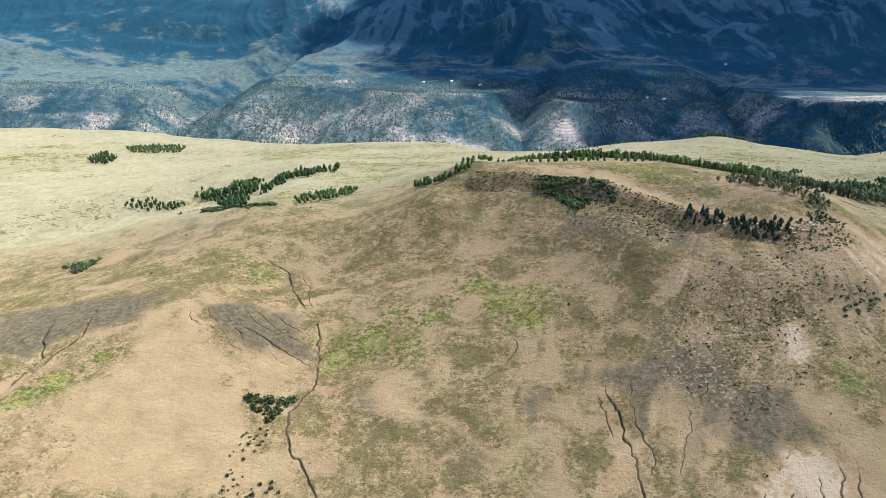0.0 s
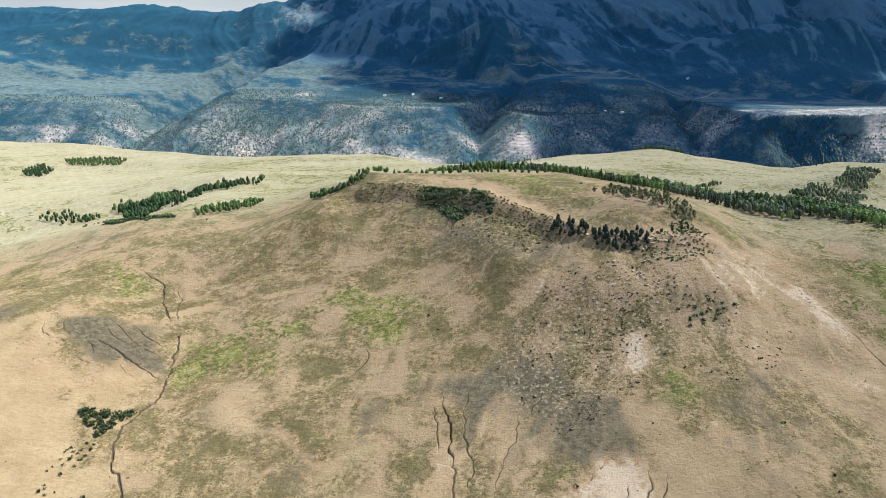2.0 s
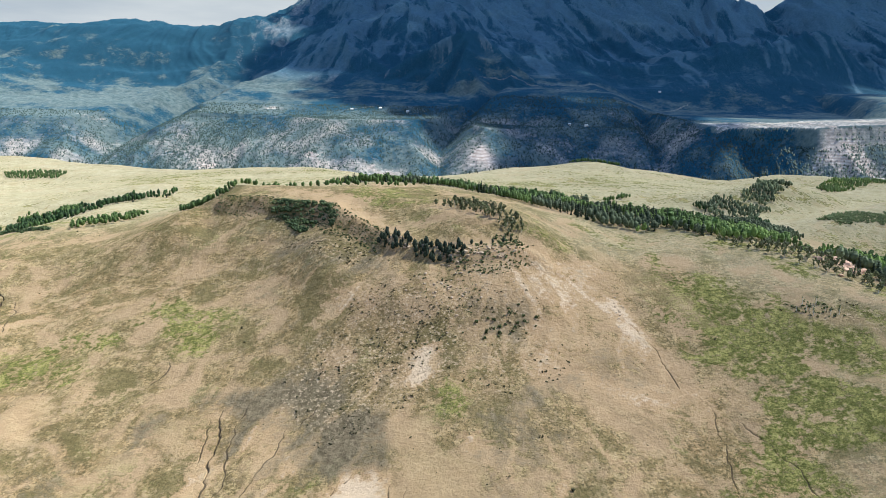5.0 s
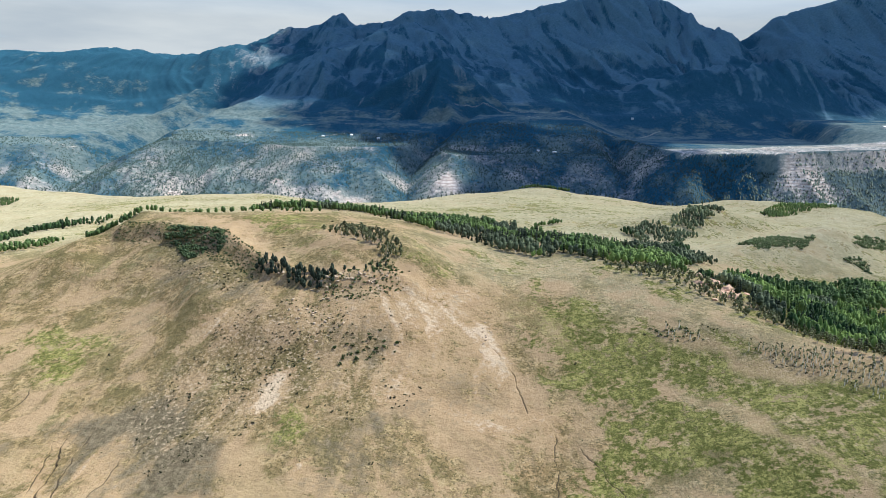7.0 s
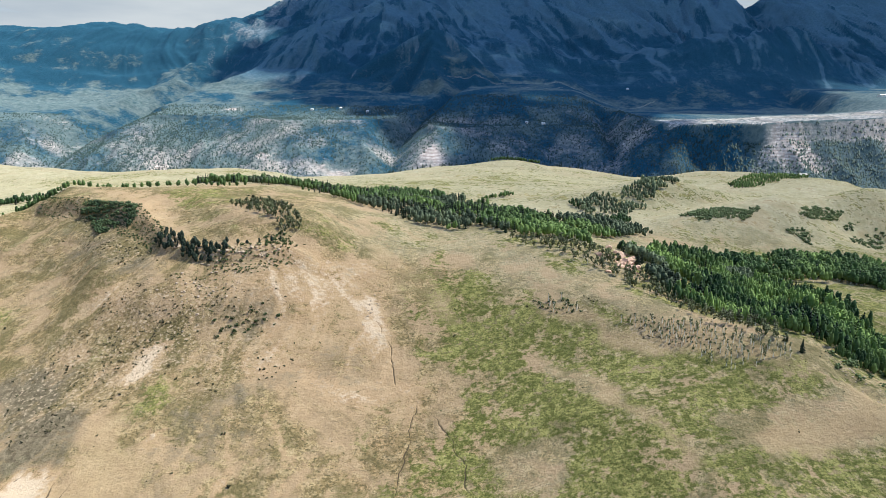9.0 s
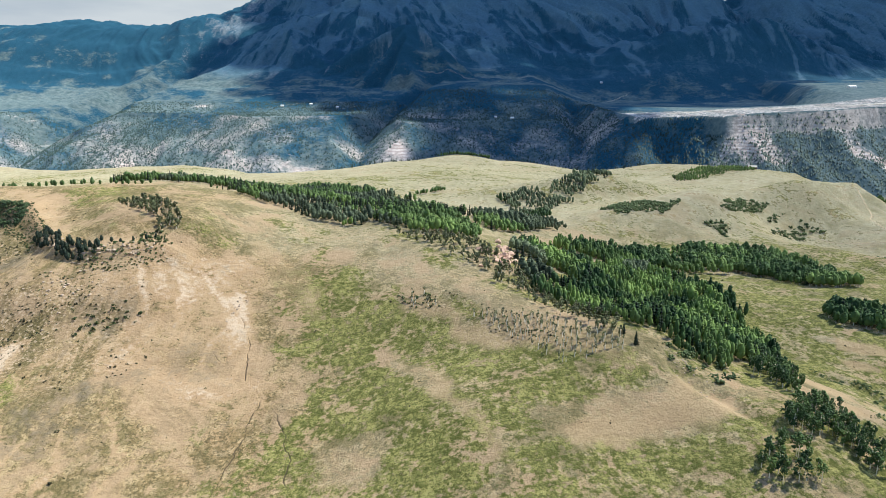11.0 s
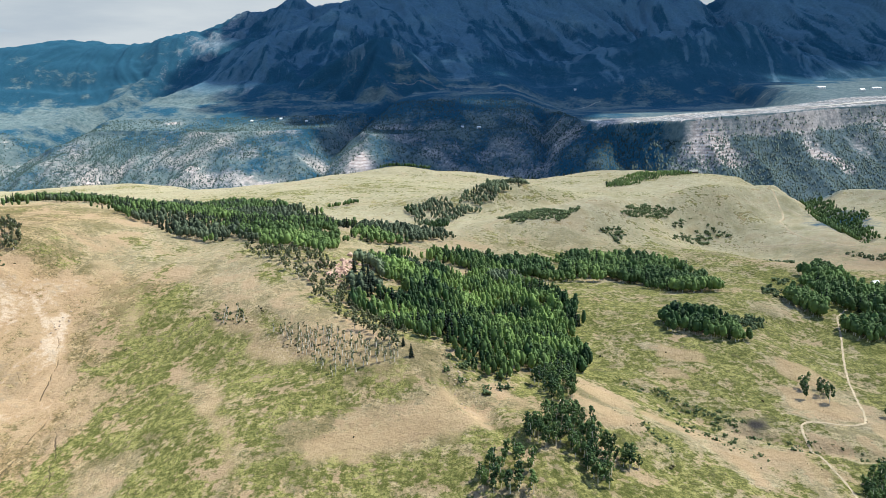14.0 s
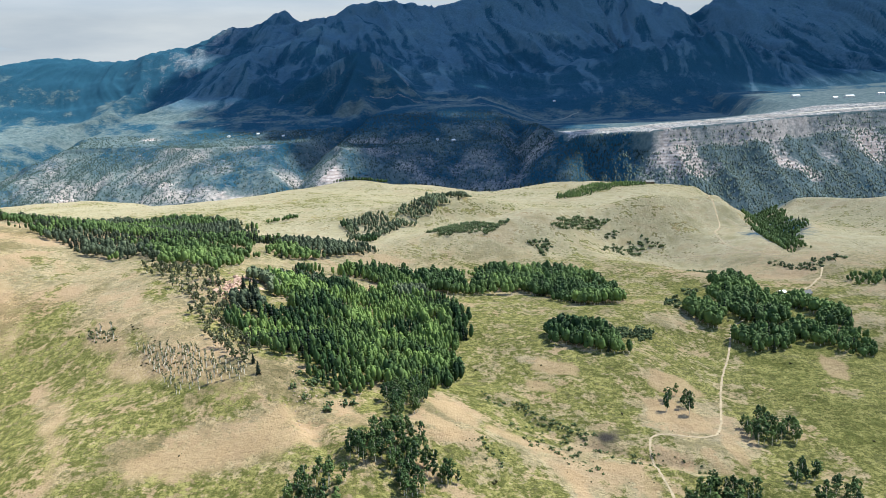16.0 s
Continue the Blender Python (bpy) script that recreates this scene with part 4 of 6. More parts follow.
def ground_masks():
    x, y, z = GX, GY, land(GX, GY, False)
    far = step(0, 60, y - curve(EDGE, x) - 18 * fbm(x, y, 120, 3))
    steep = np.hypot(np.gradient(z, axis=0) / np.maximum(np.gradient(y, axis=0), 0.1), np.gradient(z, axis=1) / np.maximum(np.gradient(x, axis=1), 0.1))
    wide = fbm(x, y, 240, 4)
    green = 0.18 + 0.28 * wide + 0.22 * step(250, 420, x) * (1 - step(420, 560, y)) + 0.22 * step(540, 640, x) * (1 - step(480, 620, y)) + 0.05 * step(650, 900, y) + 0.3 * step(540, 620, y) * fbm(x, y * 1.6, 85, 4)
    green -= 0.25 * (1 - step(-40, 120, x)) * (1 - step(420, 520, y)) + 0.25 * step(130, 200, x) * (1 - step(290, 330, x)) * (1 - step(440, 470, y))
    bare = 0.08 + 0.16 * fbm(x + 300, y, 110, 4)
    dark, cut, bright = np.zeros_like(x), np.zeros_like(x), np.zeros_like(x)
    ribs = fbm(x, y, 60, 3) + 0.35 * vnoise((0.85 * x + 0.5 * y) / 34 + 12, (0.85 * y - 0.5 * x) / 13) + 0.2 * vnoise((0.85 * x + 0.5 * y) / 18 + 2, (0.85 * y - 0.5 * x) / 7)
    bare += 0.36 * step(560, 640, y) * fbm(x + 500, y * 1.7, 95, 4)
    # fall lines that fan out from the knoll's brow
    way, reach = np.arctan2(x - 195, 520 - y) + 0.16 * fbm(x, y, 70, 4), np.hypot(x - 195, 520 - y)
    flow = (vnoise(way * 26 + 50, reach / 75) + 0.7 * vnoise(way * 60 + 90, reach / 45 + 3) + 0.5 * vnoise(way * 130 + 20, reach / 28 + 7)) / 2.0
    flow = flow * step(25, 70, reach) * (1 - step(270, 340, reach)) * (1 - step(300, 360, x)) * (1 - step(500, 540, y))
    brow = curve([(-75, 600)] + [p[:2] for p in BROW[1:]] + [(310, 470)], x) - 4 + 5 * fbm(x, y, 25, 3)
    brown = np.clip(step(-75, -40, x) * (1 - step(200, 290, x)) * (1 - step(-6, 22, y - brow)) * (0.33 + 0.75 * fbm(x, y, 90, 4) + 0.5 * flow), 0, 1)
    bare += 0.75 * np.clip(-flow, 0, 1) + 0.25 * step(100, 170, x) * (1 - step(290, 330, x)) * (1 - step(440, 470, y))
    green += 0.25 * vnoise(x / 23 + 40, y / 31) * (1 - step(500, 600, y))
    valley = step(555, 620, x) * (1 - step(560, 700, y))
    green += valley * (0.34 - 0.8 * ribs)
    bare += valley * (0.6 * ribs - 0.55)
    dark += (0.0 + 0.55 * np.clip(flow, 0, 1)) * step(40, 120, x) * (1 - step(230, 300, x)) * (1 - step(-6, 22, y - brow)) + 0.12 * (1 - step(-6, 22, y - brow)) * step(-40, 40, x) * (1 - step(250, 300, x)) * step(400, 460, y) * (1 - step(520, 560, y))
    for strong, outline in GREEN + GREEN_MORE:
        green += strong * 0.62 * soft_patch(x, y, outline, 14)
    # grass thins out before it covers all the ground
    green = np.where((green > 0.45) & (x < 790), 0.45 + 0.24 * (1 - np.exp(-(green - 0.45) / 0.5)), green)
    for strong, outline in BARE + BARE_MORE:
        m = soft_patch(x, y, outline, 9)
        bare += strong * 0.8 * m
        green -= 0.6 * m
    for outline in FINGERS + PALE_RIBS:
        m = soft_patch(x, y, outline, 3.5)
        bare += 0.75 * m
        green -= 0.8 * m
    for strong, outline in DARK + DARK_MORE:
        dark += strong * soft_patch(x, y, outline, 8) * (0.95 + 0.6 * flow + 0.35 * fbm(x, y, 22, 3))
    soil, wx, wy = np.zeros_like(x), 16 * fbm(x, y, 40, 4), 16 * fbm(x + 177, y, 40, 4)
    for strong, outline in SOIL:
        soil = np.maximum(soil, strong * soft_patch(x + wx, y + wy, outline, 15))
    for outline in VALLEY_RIBS:
        soil = np.maximum(soil, 1.1 * soft_patch(x + 0.3 * wx, y + 0.4 * wy, outline, 6))
    soil += 0.18 * fbm(x, y, 30, 4) - 0.06
    stony = np.zeros_like(x)
    for strong, outline in STONY:
        stony += strong * soft_patch(x, y, outline, 14)
    for line, deep, size in GULLIES + CRACKS:
        d, _ = line_gap(x, y, line)
        bare += 0.05 * np.exp(-(d / (size * 5)) ** 2) * step(0.9, 1.2, deep)
    track = np.zeros_like(x)
    for line, size in FAR_TRACKS:
        d, _ = line_gap(x, y, line)
        track = np.maximum(track, 0.46 * (1 - step(size * 0.5, size * 1.6, d)))
    # the far side: woods, rock, benches of grass
    wood = -2.0 + far * (2.72 + 0.25 * fbm(x, y, 300, 4))
    bench = step(2330, 2420, y) * (1 - step(2750, 2900, y))
    wood -= far * bench * (0.08 + 0.5 * step(0.05, 0.4, fbm(x, y * 2.6, 200, 4))) * step(2.2, 0.5, steep * 6)
    wood -= 0.38 * far * (1 - step(-350, -100, x)) * step(2250, 2400, y) * (1 - step(3000, 3300, y))
    wood += 0.4 * far * (1 - step(-500, -250, x)) * step(2950, 3250, y)
    strips = fbm(x + 0.8 * y, y * 1.5, 260, 5, 0.55)
    wood -= far * (1 - step(-420, -150, x)) * step(2350, 2500, y) * (0.42 * step(0.02, 0.4, strips) - 0.25 * step(0.1, -0.2, strips))
    # scree runs down between fingers of forest, more of it higher up
    sway = x + 60 * fbm(x, y, 260, 3) + 0.22 * (y - 3400) * np.sign(vnoise(x / 520 + 9.5, y * 0))
    runs = (vnoise(sway / 46, y / 330 + 5) + 0.7 * vnoise(sway / 21 + 31, y / 190) + 0.5 * vnoise(sway / 10 + 77, y / 90)) / 1.5
    high = step(2800, 2950, y) * step(-750, -350, x)
    scree = high * step(-0.25, 0.8, runs * 0.85 + np.clip((z - 230) / 370, 0, 1.1) - 0.36 + 0.45 * fbm(x, y, 220, 4))
    wood -= 0.95 * scree - 0.25 * high
    wall = far * (1 - step(2250, 2420, y))
    wood += far * 0.5 * step(2250, 2400, y) * fbm(x, y, 70, 4)
    wood -= wall * (0.22 + 0.45 * fbm(x, y, 150, 3))
    rock = 1.1 * scree + wall * (0.3 - 0.4 * step(940, 1000, x) + 0.75 * fbm(x + 90, y, 90, 4)) * step(0.1, 0.3, steep)
    for cx, cy, rx, ry, strong in ((332, 1952, 42, 50, 1.2), (75, 1905, 55, 40, 0.6), (1172, 1742, 62, 38, 1.4), (1200, 1705, 80, 25, 0.8), (1440, 1735, 30, 45, 1.1), (1475, 1700, 40, 25, 0.8), (1690, 1815, 45, 50, 1.2), (1560, 1770, 26, 45, 0.5), (-130, 1960, 90, 60, 0.5), (-429, 1990, 70, 50, 0.5), (-560, 2788, 50, 24, 0.55), (-666, 2500, 40, 30, 0.4), (-330, 2420, 60, 40, 0.45), (-900, 2420, 80, 40, 0.4)):
        m = np.exp(-((x - cx) / rx) ** 2 - ((y - cy) / ry) ** 2 + 0.8 * 1.6 * fbm(x, y, 45, 4))
        rock += strong * m * far
        bright += strong * m * far
        wood -= 1.3 * strong * m * far
    past = y - rim_line(x, y)
    mesa = step(955, 975, x) * step(-1, 3, past) * (1 - step(190, 240, past))
    wood -= 2 * mesa
    rock -= mesa
    bare += 0.75 * mesa
    bright += 0.66 * mesa
    rim = step(1080, 1200, x) * step(-42, -34, past) * (1 - step(-2, 0, past))
    wood += wall * (0.35 * step(940, 1000, x) - 1.0 * step(1080, 1180, x))
    rock += 0.8 * rim
    wood -= 0.8 * rim
    for cx, cy, rx, ry in ((700, 2750, 260, 26), (1050, 2480, 190, 20), (860, 2560, 200, 22), (1150, 3350, 170, 40), (420, 2640, 150, 25), (1900, 2500, 400, 90), (-620, 2780, 260, 50), (-430, 2960, 170, 60), (-1000, 2650, 200, 50)):
        wood -= 1.0 * np.exp(-((x - cx) / rx) ** 2 - ((y - cy) / ry) ** 2 + 0.5 * fbm(x, y, 120, 3)) * far
    d, _ = line_gap(x, y, RAVINE)
    wood = np.maximum(wood, (1 - far) * (0.75 - d / 70) * step(690, 760, y) - 2 * (1 - step(690, 760, y)))
    rock += 0.9 * (1 - far) * step(1.0, 1.4, steep) * step(650, 700, y)
    wet = np.exp(-((x - 679) / 6.5) ** 2 - ((y - 318) / 6.5) ** 2) * 0.75 + 0.25 * fbm(x, y, 8, 2) * (np.hypot(x - 679, y - 318) < 14)
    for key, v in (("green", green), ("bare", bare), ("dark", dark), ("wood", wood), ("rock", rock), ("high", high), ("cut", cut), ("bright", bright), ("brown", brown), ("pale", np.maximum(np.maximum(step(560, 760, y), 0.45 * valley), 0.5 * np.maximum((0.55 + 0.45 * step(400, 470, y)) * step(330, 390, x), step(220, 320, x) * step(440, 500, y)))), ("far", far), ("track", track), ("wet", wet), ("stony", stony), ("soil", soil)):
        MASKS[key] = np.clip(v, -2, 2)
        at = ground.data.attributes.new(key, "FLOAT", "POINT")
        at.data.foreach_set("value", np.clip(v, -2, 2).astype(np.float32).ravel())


ground_masks()


def mask_at(key, x, y):
    """A mask of the ground, read between its points."""
    rows = GY[:, 0]
    i = np.clip(np.searchsorted(rows, y) - 1, 0, len(rows) - 2)
    u = (y - rows[i]) / (rows[i + 1] - rows[i])
    deep = np.maximum(y, 150)
    cols = (GX[0] - 300) / (2 * (0.70 * 150 + 430))
    c = np.interp((x - 300) / (2 * (0.70 * deep + 430)), cols, np.arange(len(cols)))
    j = np.clip(c.astype(int), 0, len(cols) - 2)
    w, m = c - j, MASKS[key]
    return (m[i, j] * (1 - w) + m[i, j + 1] * w) * (1 - u) + (m[i + 1, j] * (1 - w) + m[i + 1, j + 1] * w) * u


ACROSS = np.array([-4.3, -3.4, -2.8, -2.2, -1.75, -1.35, -1, -0.7, -0.45, -0.2, 0, 0.2, 0.45, 0.7, 1, 1.35, 1.75, 2.2, 2.8, 3.4, 4.3])


def gully(line, deep, wide, seed):
    """A crack with crumbling banks, sunk in the turf."""
    run = np.concatenate([[0], np.cumsum(np.hypot(*(line[1:] - line[:-1]).T))])
    s = np.arange(0, run[-1], 0.7)
    cx, cy = np.interp(s, run, line[:, 0]), np.interp(s, run, line[:, 1])
    wx, wy = np.gradient(np.convolve(np.pad(cx, 4, "edge"), np.ones(9) / 9, "valid")), np.gradient(np.convolve(np.pad(cy, 4, "edge"), np.ones(9) / 9, "valid"))
    size = np.hypot(wx, wy) + 1e-9
    slim = 0.25 + 0.75 * step(0, 6, run[-1] - s)
    x, y = cx[:, None] + ACROSS * (slim * wy / size)[:, None], cy[:, None] - ACROSS * (slim * wx / size)[:, None]
    bed = 1.0 * vnoise(s / 5 + seed, s * 0 + 1.5) + 0.55 * vnoise(s / 1.9 + seed, s * 0 + 6.5)
    ends = step(0, 12, s) * step(1, 12, run[-1] - s)
    half = wide * (0.40 + 0.28 * vnoise(s / 6 + seed, s * 0 + 9.5)) * (0.35 + 0.65 * ends)
    off = np.abs(ACROSS[None, :] - bed[:, None])
    bank = np.exp(-(off / half[:, None]) ** 4)
    z = land(x.ravel(), y.ravel(), False).reshape(x.shape) + 0.05
    z = z - (deep * 0.55 * ends * (0.7 + 0.5 * vnoise(s / 9 + seed, s * 0 + 4.5)))[:, None] * bank + 0.12 * vnoise(x / 1.3, y / 1.3) * np.exp(-(off / 2.2) ** 2)
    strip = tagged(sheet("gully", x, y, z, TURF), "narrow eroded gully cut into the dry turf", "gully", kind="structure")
    for key in MASKS:
        v = mask_at(key, x, y)
        # darkness follows the recess: bed soil plus shade put into the colour
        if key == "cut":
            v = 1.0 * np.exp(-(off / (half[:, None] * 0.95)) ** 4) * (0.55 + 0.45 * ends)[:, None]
        if key == "bare":
            v = v + 0.1 * np.exp(-((off - 1.6) / 1.0) ** 2) * ends[:, None]
        at = strip.data.attributes.new(key, "FLOAT", "POINT")
        at.data.foreach_set("value", v.astype(np.float32).ravel())


for number, (line, deep, wide) in enumerate(CREVICES):
    gully(line, deep, wide, 7.7 * number)


# ---- plants ----
RNG = np.random.RandomState(11)
OCTA = np.array([(1, 0, 0), (0, 1, 0), (-1, 0, 0), (0, -1, 0), (0, 0, 1), (0, 0, -1)], float)
OCTA_F = np.array([(0, 1, 4), (1, 2, 4), (2, 3, 4), (3, 0, 4), (1, 0, 5), (2, 1, 5), (3, 2, 5), (0, 3, 5)])


def stem(height, thick, sides=5, lean=0.3, rings=4):
    """A tapered, slightly crooked trunk."""
    off = np.cumsum(RNG.normal(0, lean / rings, (rings + 1, 2)), 0) * np.linspace(0, 1, rings + 1)[:, None]
    a = np.arange(sides) * 2 * np.pi / sides
    v = [(off[k, 0] + thick * (1 - 0.75 * k / rings) * math.cos(t), off[k, 1] + thick * (1 - 0.75 * k / rings) * math.sin(t), height * k / rings - (0.5 if k == 0 else 0)) for k in range(rings + 1) for t in a]
    f = []
    for k in range(rings):
        for s in range(sides):
            p, q = k * sides + s, k * sides + (s + 1) % sides
            f += [(p, q, q + sides), (p, q + sides, p + sides)]
    return np.array(v), np.array(f), off


def limb(start, end, thick):
    a = np.array([(0, 0), (2.1, 0), (4.2, 0)])[:, 0]
    ring = np.stack([np.cos(a), np.sin(a), np.zeros(3)], -1) * thick
    v = np.concatenate([np.array(start) + ring, [np.array(end)]])
    return v, np.array([(0, 1, 3), (1, 2, 3), (2, 0, 3)])


def joined(pieces):
    v, f, at = [], [], 0
    for pv, pf in pieces:
        v.append(pv), f.append(pf + at)
        at += len(pv)
    return np.concatenate(v), np.concatenate(f)


def clumps(centres, sizes, flat=0.8):
    """Ragged leaf clumps, eight faces each."""
    pieces = []
    for c, s in zip(centres, sizes):
        v = OCTA * (s * RNG.uniform(0.55, 1.35, (6, 1))) * (1, 1, flat)
        turn = Matrix.Rotation(RNG.uniform(0, 6.28), 3, (RNG.normal(), RNG.normal(), RNG.normal() + 0.01))
        pieces.append((v @ np.array(turn).T + c, OCTA_F))
    return joined(pieces)


def aspen_shape(height, count, width, bare=0.35, taper=False, stout=1.0):
    """Trunk with limbs, and a tall uneven crown: two pairs of points and faces."""
    trunk, faces, off = stem(height * 0.9, (height * 0.014 + 0.06) * stout)
    limbs = [(trunk, faces)]
    centres, sizes = [], []
    lobes = [(RNG.uniform(bare + 0.08, 0.95), RNG.uniform(0, 6.28), RNG.uniform(0.2, 1.0)) for _ in range(9)]
    for k in range(count):
        h, a, r = lobes[RNG.randint(len(lobes))]
        h = np.clip(h + RNG.normal(0, 0.07), bare, 1.0)
        swell = math.sin(math.pi * min(1, (h - bare) / (1 - bare) * 0.86 + 0.12)) ** 0.6
        if taper:
            swell = 0.12 + 1.05 * (1 - (h - bare) / (1 - bare)) ** 0.8
        a, r = a + RNG.normal(0, 0.6), width * swell * np.clip(r + RNG.normal(0, 0.2), 0, 1)
        centres.append((r * math.cos(a), r * math.sin(a), h * height))
        sizes.append(RNG.uniform(0.45, 1.0) * width * 0.42 * (25 / count) ** 0.33 * (0.75 + 0.5 * swell if taper else 1))
    for h, a, r in lobes[:5]:
        limbs.append(limb((0, 0, (h - 0.12) * height), (r * width * 0.8 * math.cos(a), r * width * 0.8 * math.sin(a), h * height), 0.07))
    return joined(limbs), clumps(centres, sizes, 1.15)


def pole(height, thick):
    """A slim three-sided trunk for trees that stand in the thick of a wood."""
    a = np.arange(3) * 2.094
    v = [(thick * k * math.cos(t), thick * k * math.sin(t), z) for k, z in ((1, -0.5), (0.4, height)) for t in a]
    f = [(i, (i + 1) % 3, (i + 1) % 3 + 3) for i in range(3)] + [(i, (i + 1) % 3 + 3, i + 3) for i in range(3)]
    return np.array(v), np.array(f)


def full_crown(height, width, bare, profile, count):
    """A dense uneven crown: a ragged core with leaf clumps standing out of it."""
    sides, rows = 6, len(profile)
    a = np.arange(sides) * 2 * np.pi / sides + RNG.uniform(0, 1)
    v, lean = [], RNG.normal(0, 0.06 * width, 2)
    for k, r in enumerate(profile):
        u = k / (rows - 1)
        rr = width * r * RNG.uniform(0.62, 1.12, sides)
        turn = a + 0.5 * (k % 2)
        z = height * (bare + (0.97 - bare) * u) + RNG.normal(0, 0.025 * height, sides) * (0 < k < rows - 1)
        v.append(np.stack([rr * np.cos(turn) + lean[0] * k, rr * np.sin(turn) + lean[1] * k, z], -1))
    v = np.concatenate(v)
    f = []
    for k in range(rows - 1):
        for i in range(sides):
            p, q = k * sides + i, k * sides + (i + 1) % sides
            f += [(p, q, q + sides), (p, q + sides, p + sides)]
    centres, sizes = [], []
    for _ in range(count):
        u, t = RNG.uniform(0.08, 1.0), RNG.uniform(0, 6.28)
        r = width * float(np.interp(u, np.linspace(0, 1, rows), profile)) * RNG.uniform(0.55, 1.0)
        centres.append((r * math.cos(t), r * math.sin(t), height * (bare + (1 - bare) * u)))
        sizes.append(width * RNG.uniform(0.22, 0.42))
    return joined([(v, np.array(f)), clumps(centres, sizes, 1.1)])


def conifer_shape(height, tiers, width):
    """Straight trunk with drooping ragged whorls."""
    trunk, faces, _ = stem(height * 0.95, 0.2, 5, 0.08, 2)
    pieces = []
    for k in range(tiers):
        u = k / tiers
        z, r = height * (0.1 + 0.86 * u), width * (1 - u) ** 0.8 + 0.12
        n = 8
        a = np.arange(n) * 2 * np.pi / n + RNG.uniform(0, 1)
        rr = r * RNG.uniform(0.6, 1.15, n) * np.where(np.arange(n) % 2, 0.55, 1.0)
        ring = np.stack([rr * np.cos(a), rr * np.sin(a), z - 0.35 * rr + RNG.normal(0, 0.1, n)], -1)
        v = np.concatenate([ring, [(0, 0, z + height * 0.13)], [(0, 0, z)]])
        f = [(i, (i + 1) % n, n) for i in range(n)] + [((i + 1) % n, i, n + 1) for i in range(n)]
        pieces.append((v, np.array(f)))
    return (trunk, faces), joined(pieces)


def bush_shape(count, width, height):
    c = [(RNG.normal(0, width * 0.42), RNG.normal(0, width * 0.42), RNG.uniform(0.1, 0.85) * height) for _ in range(count)]
    return clumps(c, RNG.uniform(0.3, 0.55, count) * width * (8 / count) ** 0.33, 0.75)


def mesh_of(name, v, f, mat, tone=None):
    me = bpy.data.meshes.new(name)
    me.vertices.add(len(v))
    me.vertices.foreach_set("co", np.asarray(v, np.float32).ravel())
    me.loops.add(f.size)
    me.polygons.add(len(f))
    me.loops.foreach_set("vertex_index", np.asarray(f, np.int32).ravel())
    me.polygons.foreach_set("loop_start", np.arange(len(f), dtype=np.int32) * 3)
    me.update(calc_edges=True)
    me.validate()
    me.materials.append(mat)
    if tone is not None:
        at = me.attributes.new("tone", "FLOAT", "POINT")
        at.data.foreach_set("value", np.asarray(tone, np.float32))
    return me


def planted(shapes, spots, sizes, tones):
    """Many copies of a few shapes in one set of points and faces. spots: x, y, z."""
    pick = RNG.randint(0, len(shapes), len(spots))
    vs, fs, ts, at = [], [], [], 0
    for k, (v, f) in enumerate(shapes):
        i = np.where(pick == k)[0]
        if not len(i):
            continue
        a = RNG.uniform(0, 6.28, len(i))
        s = sizes[i][:, None]
        wide = s * RNG.uniform(0.85, 1.2, (len(i), 1))
        x = (v[None, :, 0] * np.cos(a)[:, None] - v[None, :, 1] * np.sin(a)[:, None]) * wide + spots[i, 0][:, None]
        y = (v[None, :, 0] * np.sin(a)[:, None] + v[None, :, 1] * np.cos(a)[:, None]) * wide + spots[i, 1][:, None]
        z = v[None, :, 2] * s + spots[i, 2][:, None]
        vs.append(np.stack([x, y, z], -1).reshape(-1, 3))
        fs.append((f[None] + (np.arange(len(i)) * len(v))[:, None, None] + at).reshape(-1, 3))
        ts.append(np.repeat(tones[i], len(v)))
        at += len(i) * len(v)
    return np.concatenate(vs), np.concatenate(fs), np.concatenate(ts)


def strewn(outline, gap, ragged=4.0):
    """Places inside an outline, about gap metres apart, with a ragged rim."""
    p = np.array(outline, float)
    (x0, y0), (x1, y1) = p.min(0) - 3, p.max(0) + 3
    gx, gy = np.meshgrid(np.arange(x0, x1, gap), np.arange(y0, y1, gap))
    x = (gx + RNG.uniform(-0.45, 0.45, gx.shape) * gap).ravel()
    y = (gy + RNG.uniform(-0.45, 0.45, gy.shape) * gap).ravel()
    ok = inside(x + ragged * fbm(x, y, 16, 2), y + ragged * fbm(y, x, 16, 2), outline)
    return x[ok], y[ok]


def on_land(x, y, sink=0.15):
    return np.stack([x, y, land(x, y) - sink], -1)


SPIRE, OVAL, BROAD = (0.5, 1.0, 0.95, 0.78, 0.48, 0.07), (0.35, 0.85, 1.0, 0.98, 0.74, 0.24), (0.5, 0.95, 1.0, 0.8, 0.2)
ASPEN_LOW = [(pole(7, 0.17), full_crown(RNG.uniform(7.5, 11.5), RNG.uniform(1.5, 2.2), 0.14, OVAL if k % 7 else SPIRE, 10)) for k in range(14)]
ASPEN_ROUND = [(pole(6, 0.18), full_crown(RNG.uniform(7.5, 9.5), RNG.uniform(1.9, 2.6), 0.24, OVAL, 9)) for _ in range(10)]
ASPEN_FINE = [aspen_shape(10.0, 95, 2.3, 0.24) for _ in range(7)]
CONIFER_LOW = [(pole(9, 0.2), conifer_shape(RNG.uniform(9.5, 12), 6, 2.0)[1]) for _ in range(6)]
BUSHES = [bush_shape(5, 1.6, 1.6) for _ in range(8)]
BIG_BUSHES = [bush_shape(18, 2.0, 2.2) for _ in range(6)]

